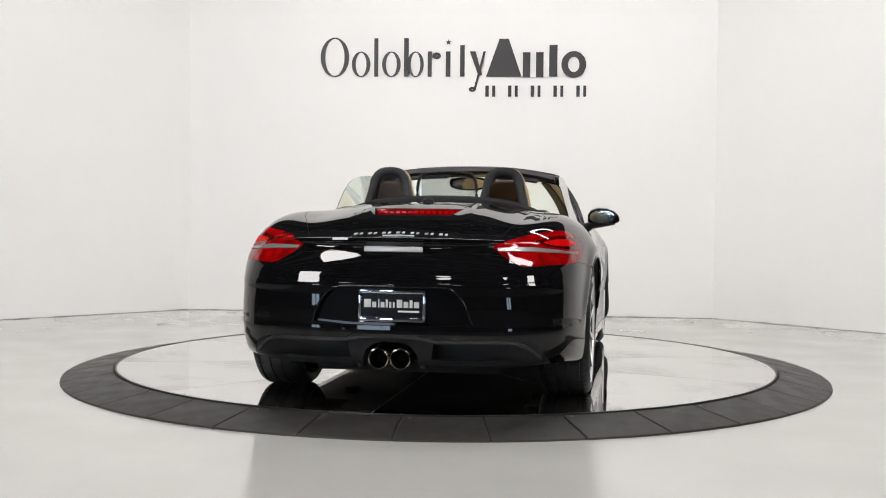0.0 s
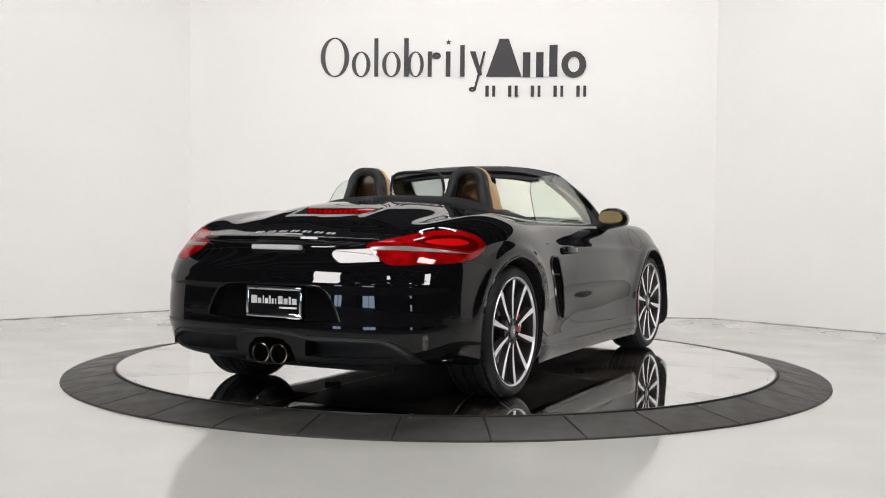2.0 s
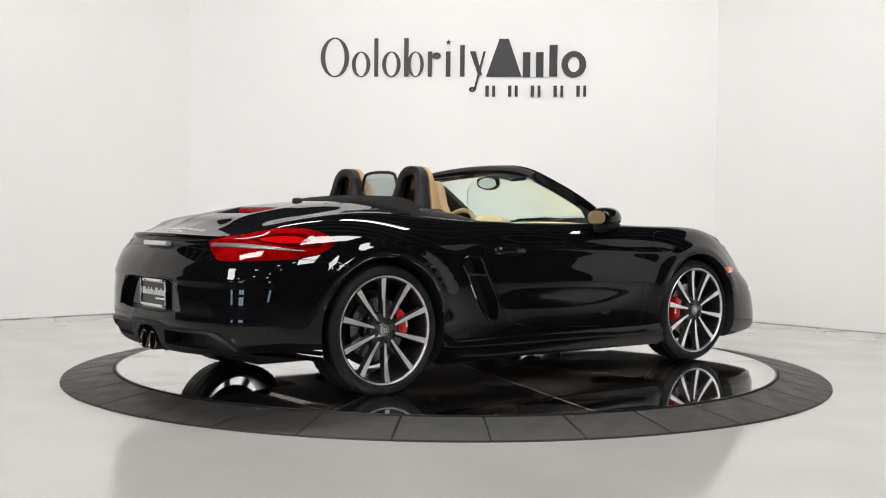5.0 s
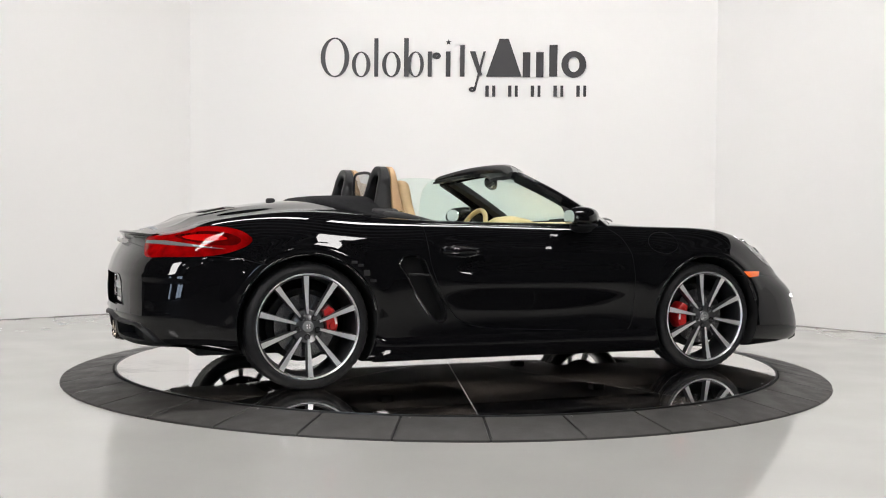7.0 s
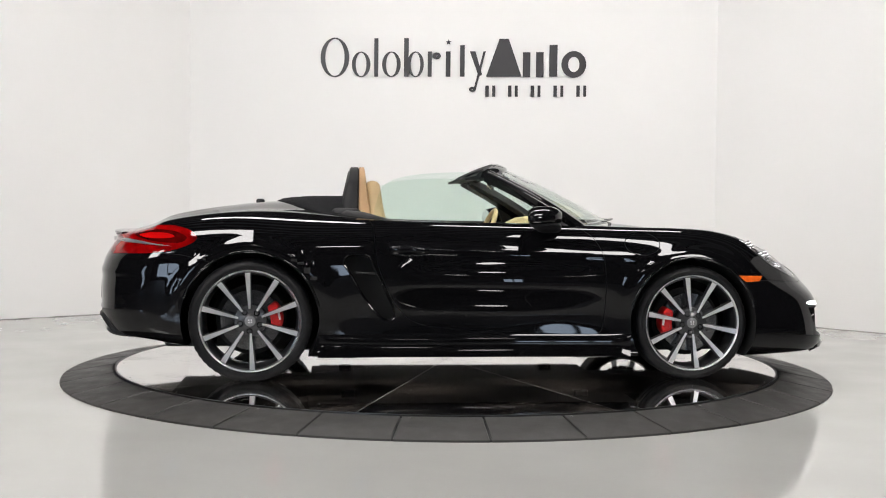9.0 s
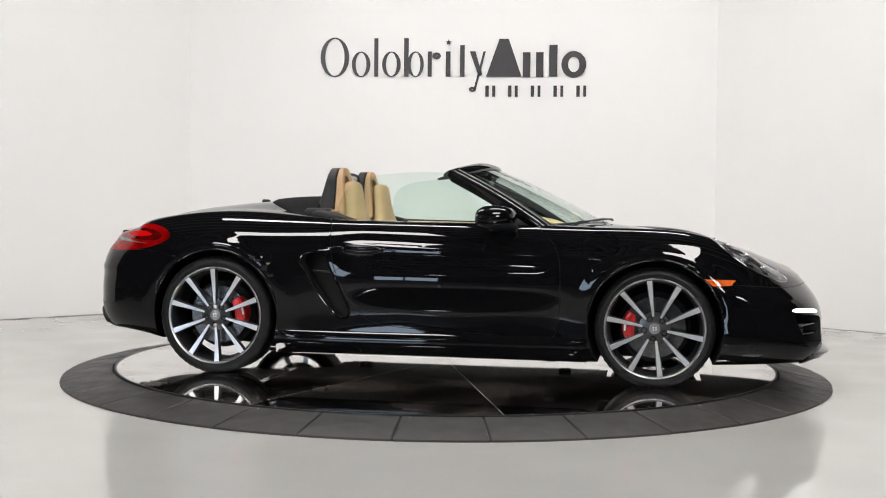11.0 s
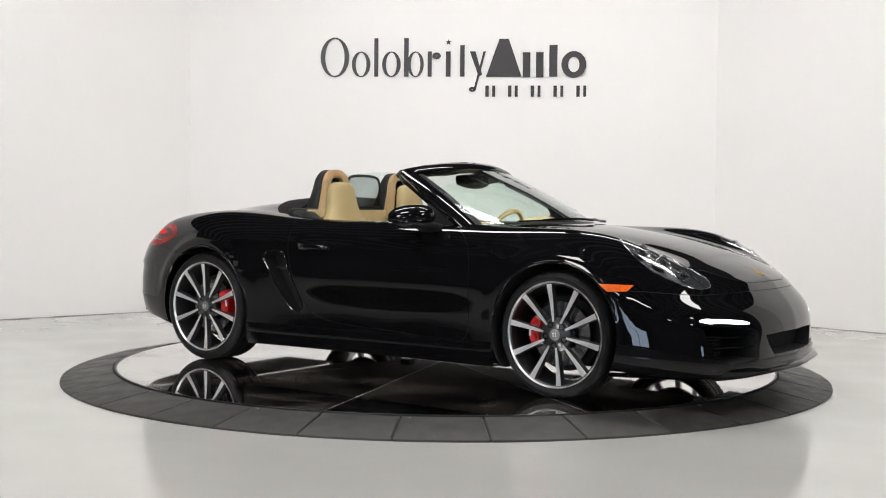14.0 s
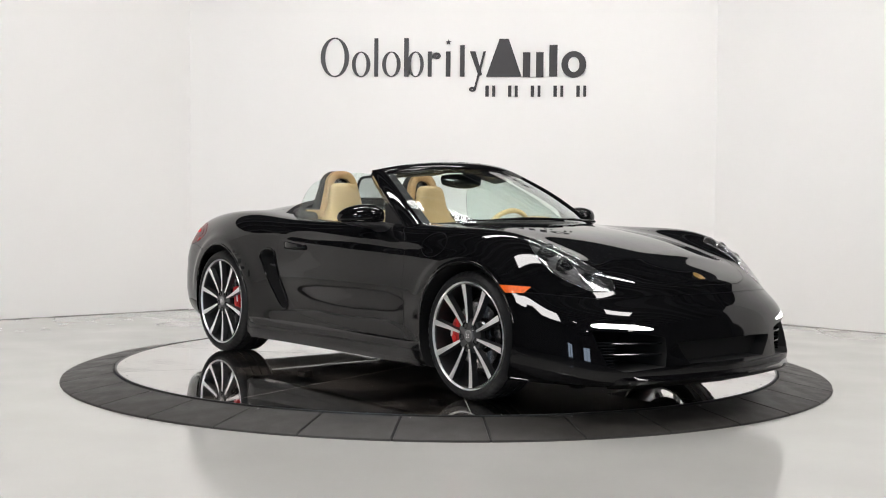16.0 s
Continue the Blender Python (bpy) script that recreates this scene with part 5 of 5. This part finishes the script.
        cup = [(-.372 + .128 * math.cos(a), .722 + .034 * math.sin(a)) for a in np.linspace(0, 2 * math.pi, 36, endpoint=False)]
        skin("cup", side_prism(cup, s), GLOSS_PLASTIC, root, .0012, .003, "dark handle recess")
        h = [TREE.ray_cast(Vector((x, s * 2, .725)), Vector((0, -s, 0)))[0].y * s for x in (-.48, -.42, -.36, -.30, -.265)]
        bm = bmesh.new()
        loft(bm, [(-.485, s * (h[0] + .002), .727, .004, .016, 2.2), (-.465, s * (h[0] + .010), .727, .012, .022, 2.4), (-.42, s * (h[1] + .020), .727, .011, .021, 2.5),
                  (-.36, s * (h[2] + .025), .726, .009, .018, 2.5), (-.30, s * (h[3] + .020), .723, .010, .016, 2.5), (-.268, s * (h[4] + .010), .720, .010, .014, 2.4), (-.256, s * (h[4] + .002), .719, .004, .008, 2.2)], "x", 20)
        part("grip", bm, PAINT, root, "gloss black pull handle", angle=60)
    # centre intake backing
    bm = bmesh.new()
    rows = [[(x, y, z) for y, z in grown(CENTRE_INTAKE, -.003)] for x in (2.085, 2.092)]
    vs = grid_faces(bm, rows, close_v=True)
    bm.faces.new(vs[0]), bm.faces.new(vs[1])
    part("centre_grille", bm, CAVITY, car, "matt black centre grille", smooth=False)
    # emblem on the bonnet: a plain shield
    emb = closed_smooth([(2.020, -.020), (2.024, .0), (2.020, .020), (1.985, .022), (1.965, .0), (1.985, -.022)], 3)
    skin("bonnet_emblem", top_prism(emb, .5, 1.2), GOLD, car, .003, .004, "small gold shield emblem")
    # high brake light
    bm = bmesh.new()
    box(bm, -1.482, -1.468, -.222, .222, .9165, .950, .004, 2)
    hb = part("high_brake_light", bm, RED, car, "red high brake light strip")
    for k in range(14):
        y = -.204 + .0314 * k
        bm = bmesh.new()
        box(bm, -1.485, -1.481, y - .010, y + .010, .926, .940, .002, 1)
        part("light_cell", bm, BRIGHT_RED, hb)
    # spoiler lip
    bm = bmesh.new()
    rows = []
    for y in np.linspace(-.50, .50, 27):
        x = -2.060 + .10 * (abs(y) / .5) ** 2.4
        z = .806 - .010 * (y / .5) ** 2
        rows.append([(x + .05, y, z + .010), (x, y, z + .014), (x - .022, y, z + .010), (x - .024, y, z), (x + .0, y, z - .016), (x + .05, y, z - .02)])
    vs = grid_faces(bm, rows, close_v=True)
    bm.faces.new(vs[0]), bm.faces.new(vs[-1])
    part("spoiler", bm, PAINT, car, "gloss black tail spoiler lip", angle=40)
    bm = bmesh.new()
    rows = []
    for y in np.linspace(-.135, .135, 11):
        x = -2.084 + .10 * (abs(y) / .5) ** 2.4
        rows.append([(x, y, .776), (x - .010, y, .774), (x - .010, y, .754), (x, y, .750), (x + .05, y, .76)])
    vs = grid_faces(bm, rows, close_v=True)
    bm.faces.new(vs[0]), bm.faces.new(vs[-1])
    part("reflector_strip", bm, CLEAR_STRIP, car, "clear ribbed lamp strip under the spoiler", angle=40)
    # maker's lettering as plain silver bars
    for k in range(7):
        y = .205 - .0685 * k
        for w in ((-.020, -.008), (.004, .020)):
            skin("badge_bar", top_prism([(-1.937, y + w[0]), (-1.937, y + w[1]), (-1.912, y + w[1]), (-1.912, y + w[0])], .7, 1.2), SILVER, car, .002, .003)
    skin("model_bar", top_prism([(-1.982, -.075), (-1.982, .075), (-1.966, .075), (-1.966, -.075)], .7, 1.2), SILVER, car, .002, .003)
    # plate
    plate = new("number_plate")
    plate.parent = car
    bm = bmesh.new()
    box(bm, -2.094, -2.088, -.150, .150, .432, .574, .002, 1)
    part("plate", bm, GLOSS_PLASTIC, plate, "black show plate with white bars")
    for y0, y1, z0, z1 in ((-.158, .158, .560, .580), (-.158, .158, .426, .450), (-.158, -.144, .426, .580), (.144, .158, .426, .580)):
        bm = bmesh.new()
        box(bm, -2.102, -2.090, y0, y1, z0, z1, .003, 2)
        part("plate_frame", bm, CHROME, plate, "chrome plate frame")
    for y0, y1, z0, z1 in ((.100, .132, .495, .532), (.075, .094, .495, .520), (.060, .066, .495, .532), (.036, .054, .495, .520), (.020, .030, .495, .532), (.004, .014, .495, .520), (-.012, -.004, .495, .520),
                           (-.048, -.022, .495, .532), (-.076, -.054, .495, .522), (-.096, -.082, .495, .530), (-.126, -.102, .495, .522), (-.126, -.028, .474, .482)):
        bm = bmesh.new()
        box(bm, -2.0955, -2.0935, y0, y1, z0, z1)
        part("plate_bar", bm, WALL, plate, smooth=False)
    for y in (.10, -.10):
        bm = bmesh.new()
        lathe(bm, [(.0005, -.004), (.006, -.003), (.007, 0)], 10, "x")
        ob = part("plate_screw", bm, CHROME, plate)
        ob.matrix_basis = pose(-2.102, y, .566)
    # pressed edge round the plate recess
    pts = []
    for y, z in smoothed([(-.375, .428), (-.345, .505), (-.302, .566), (-.24, .591), (0, .594), (.24, .591), (.302, .566), (.345, .505), (.375, .428)], 4):
        h = TREE.ray_cast(Vector((-3, y, z)), Vector((1, 0, 0)))[0]
        pts.append(h + Vector((.002, 0, 0)))
    bm = bmesh.new()
    tube(bm, pts, .006, 8)
    part("recess_edge", bm, PAINT, car, angle=60)
    # tail pipes
    ex = new("exhaust")
    ex.parent = car
    for y in (.057, -.045):
        bm = bmesh.new()
        lathe(bm, [(.0405, .002), (.044, -.006), (.048, -.004), (.049, .004), (.049, .18), (.042, .18), (.0405, .012)], 40, "x", closed=True)
        ob = part("tail_pipe", bm, PIPE, ex, "polished round tail pipe")
        ob.matrix_basis = pose(-2.118, y, .262)
        bm = bmesh.new()
        lathe(bm, [(.0005, .14), (.042, .14), (.042, .145), (.0005, .145)], 24, "x")
        part("pipe_inside", bm, CAVITY, ob)
    bm = bmesh.new()
    arch_pts = smoothed([(-.150, .22), (-.148, .29), (-.11, .338), (0, .348), (.11, .338), (.148, .29), (.150, .22)], 5)
    tube(bm, [(-2.092, p[0], p[1]) for p in arch_pts], .012, 8)
    part("exhaust_surround", bm, PLASTIC, car, "matt black arch round the tail pipes")
    bm = bmesh.new()
    rows = []
    for y in np.linspace(-.68, .68, 41):
        z = .347 - .075 * max(0, (abs(y) - .54) / .14) ** 2 + .022 * max(0, 1 - (abs(y) / .22) ** 2)
        h = TREE.ray_cast(Vector((-3, y, z)), Vector((1, 0, 0)))[0]
        if h is None:
            continue
        rows.append([h + Vector(o) for o in ((.02, 0, .010), (-.004, 0, .008), (-.016, 0, -.004), (-.014, 0, -.012), (.02, 0, -.014))])
    vs = grid_faces(bm, rows, close_v=True)
    bm.faces.new(vs[0]), bm.faces.new(vs[-1])
    part("valance_lip", bm, PLASTIC, car, "matt black ledge over the valance", angle=45)
    # aerial nub behind the roof
    bm = bmesh.new()
    zz = TREE.ray_cast(Vector((-1.235, 0, 2)), Vector((0, 0, -1)))[0].z
    loft(bm, [(zz - .005, -1.235, 0, .026, .030, 2.6), (zz + .012, -1.235, 0, .026, .028, 2.6), (zz + .020, -1.235, 0, .018, .020, 2.4)], "z", 16)
    part("washer_nub", bm, PLASTIC, car, "small black nub")
    # underside
    bm = bmesh.new()
    box(bm, -1.75, 1.8, -.46, .46, .15, .30, .02, 2)
    box(bm, -.80, .80, -.70, .70, .14, .24, .02, 2)
    part("underbody", bm, CAVITY, car, "dark underbody")
    for x, y in ((-.70, .55), (-.70, -.55), (.66, .55), (.66, -.55)):
        bm = bmesh.new()
        box(bm, x - .04, x + .04, y - .035, y + .035, .095, .15, .006, 1)
        part("jack_pad", bm, CAVITY, car)


def on_shell(x, z, side):
    return TREE.ray_cast(Vector((x, side * 2, z)), Vector((0, -side, 0)))[0]


def build_lips(car):
    for s in (-1, 1):
        # rolled wheel arch edges
        for x0, z0, r, a0, a1 in ((RX, RR + .004, .372, 12, 162), (FX, FR + .006, .360, 14, 168)):
            pts = []
            for a in np.linspace(a0, a1, 48):
                h = on_shell(x0 + (r + .004) * math.cos(radians(a)), z0 + (r + .004) * math.sin(radians(a)), s)
                if h is not None:
                    pts.append(h + Vector((0, -s * .003, 0)))
            bm = bmesh.new()
            tube(bm, pts, .0085, 8)
            part("arch_lip", bm, PAINT, car, "gloss black rolled arch edge", angle=60)
        # sill skirt
        bm = bmesh.new()
        rows = []
        for x in np.linspace(-.872, .878, 38):
            e = .012 * min(1, (x + .872) / .06, (.878 - x) / .06)
            y = [abs(on_shell(x, z, s).y) for z in (.262, .215, .175)]
            rows.append([(x, s * (y[0] - .004), .266), (x, s * (y[0] + .004 * e / .012), .258), (x, s * (y[1] + e), .236), (x, s * (y[1] + e * 1.15), .215), (x, s * (y[2] + e), .165), (x, s * (y[2] - .004), .132), (x, s * (y[2] - .05), .130), (x, s * (y[2] - .05), .24)])
        vs = grid_faces(bm, rows, close_v=True)
        bm.faces.new(vs[0]), bm.faces.new(vs[-1])
        part("sill", bm, PAINT, car, "gloss black side sill", angle=38)
    # front lip
    bm = bmesh.new()
    rows = []
    for y in np.linspace(-.66, .66, 45):
        h = TREE.ray_cast(Vector((3, y, .185)), Vector((-1, 0, 0)))[0]
        o = .035 * min(1, (.66 - abs(y)) / .25)
        rows.append([(h.x - .02, y, .205), (h.x + .003, y, .200), (h.x + o, y, .186), (h.x + o * 1.05, y, .178), (h.x + o * .6, y, .162), (h.x - .05, y, .138), (h.x - .06, y, .16)])
    vs = grid_faces(bm, rows, close_v=True)
    bm.faces.new(vs[0]), bm.faces.new(vs[-1])
    part("front_lip", bm, PAINT, car, "gloss black front lip", angle=38)
    # parking sensors
    for y in (-.50, -.22, .22, .50):
        h, no, _ = shell_normal(TREE.ray_cast(Vector((-3, y, .392)), Vector((1, 0, 0)))[0])
        bm = bmesh.new()
        lathe(bm, [(.0005, .0015), (.009, .001), (.010, -.002)], 16, "z")
        ob = part("parking_sensor", bm, GLOSS_PLASTIC, car)
        ob.matrix_basis = Matrix.Translation(h) @ no.to_track_quat("Z", "Y").to_matrix().to_4x4()


def build_car():
    car = new("car")
    build_body(car)
    for s in (-1, 1):
        build_wheel(car, RX, .856, RR, .279, .262, s, -3 * -s)
        build_wheel(car, FX, .826, FR, .272, .235, s, -7)
        build_caliper(car, RX, .856, RR, s, 12)
        build_caliper(car, FX, .826, FR, s, 176)
        build_side_glass(car, s)
        build_mirror(car, s)
    build_screen(car)
    build_cabin(car)
    build_trim(car)
    build_lips(car)
    return tagged(car, "gloss black open two-seat roadster on the turntable", "car")


CAR = build_car()
SHELL_BM.free()


# ---- what moves ----
def heading(t):
    return 79.81 - 8.3207 * t + 0.0100 * t * t


def motions():
    car_rows, disc_rows = [], []
    for k in range(33):
        t = k * 0.5
        turn = Matrix.Rotation(radians(heading(t)), 4, "Z")
        disc_rows.append((t, turn))
        car_rows.append((t, turn @ Matrix.Translation((0.066, -0.101, ZD))))
    walk(TURNTABLE, disc_rows)
    walk(CAR, car_rows)


motions()
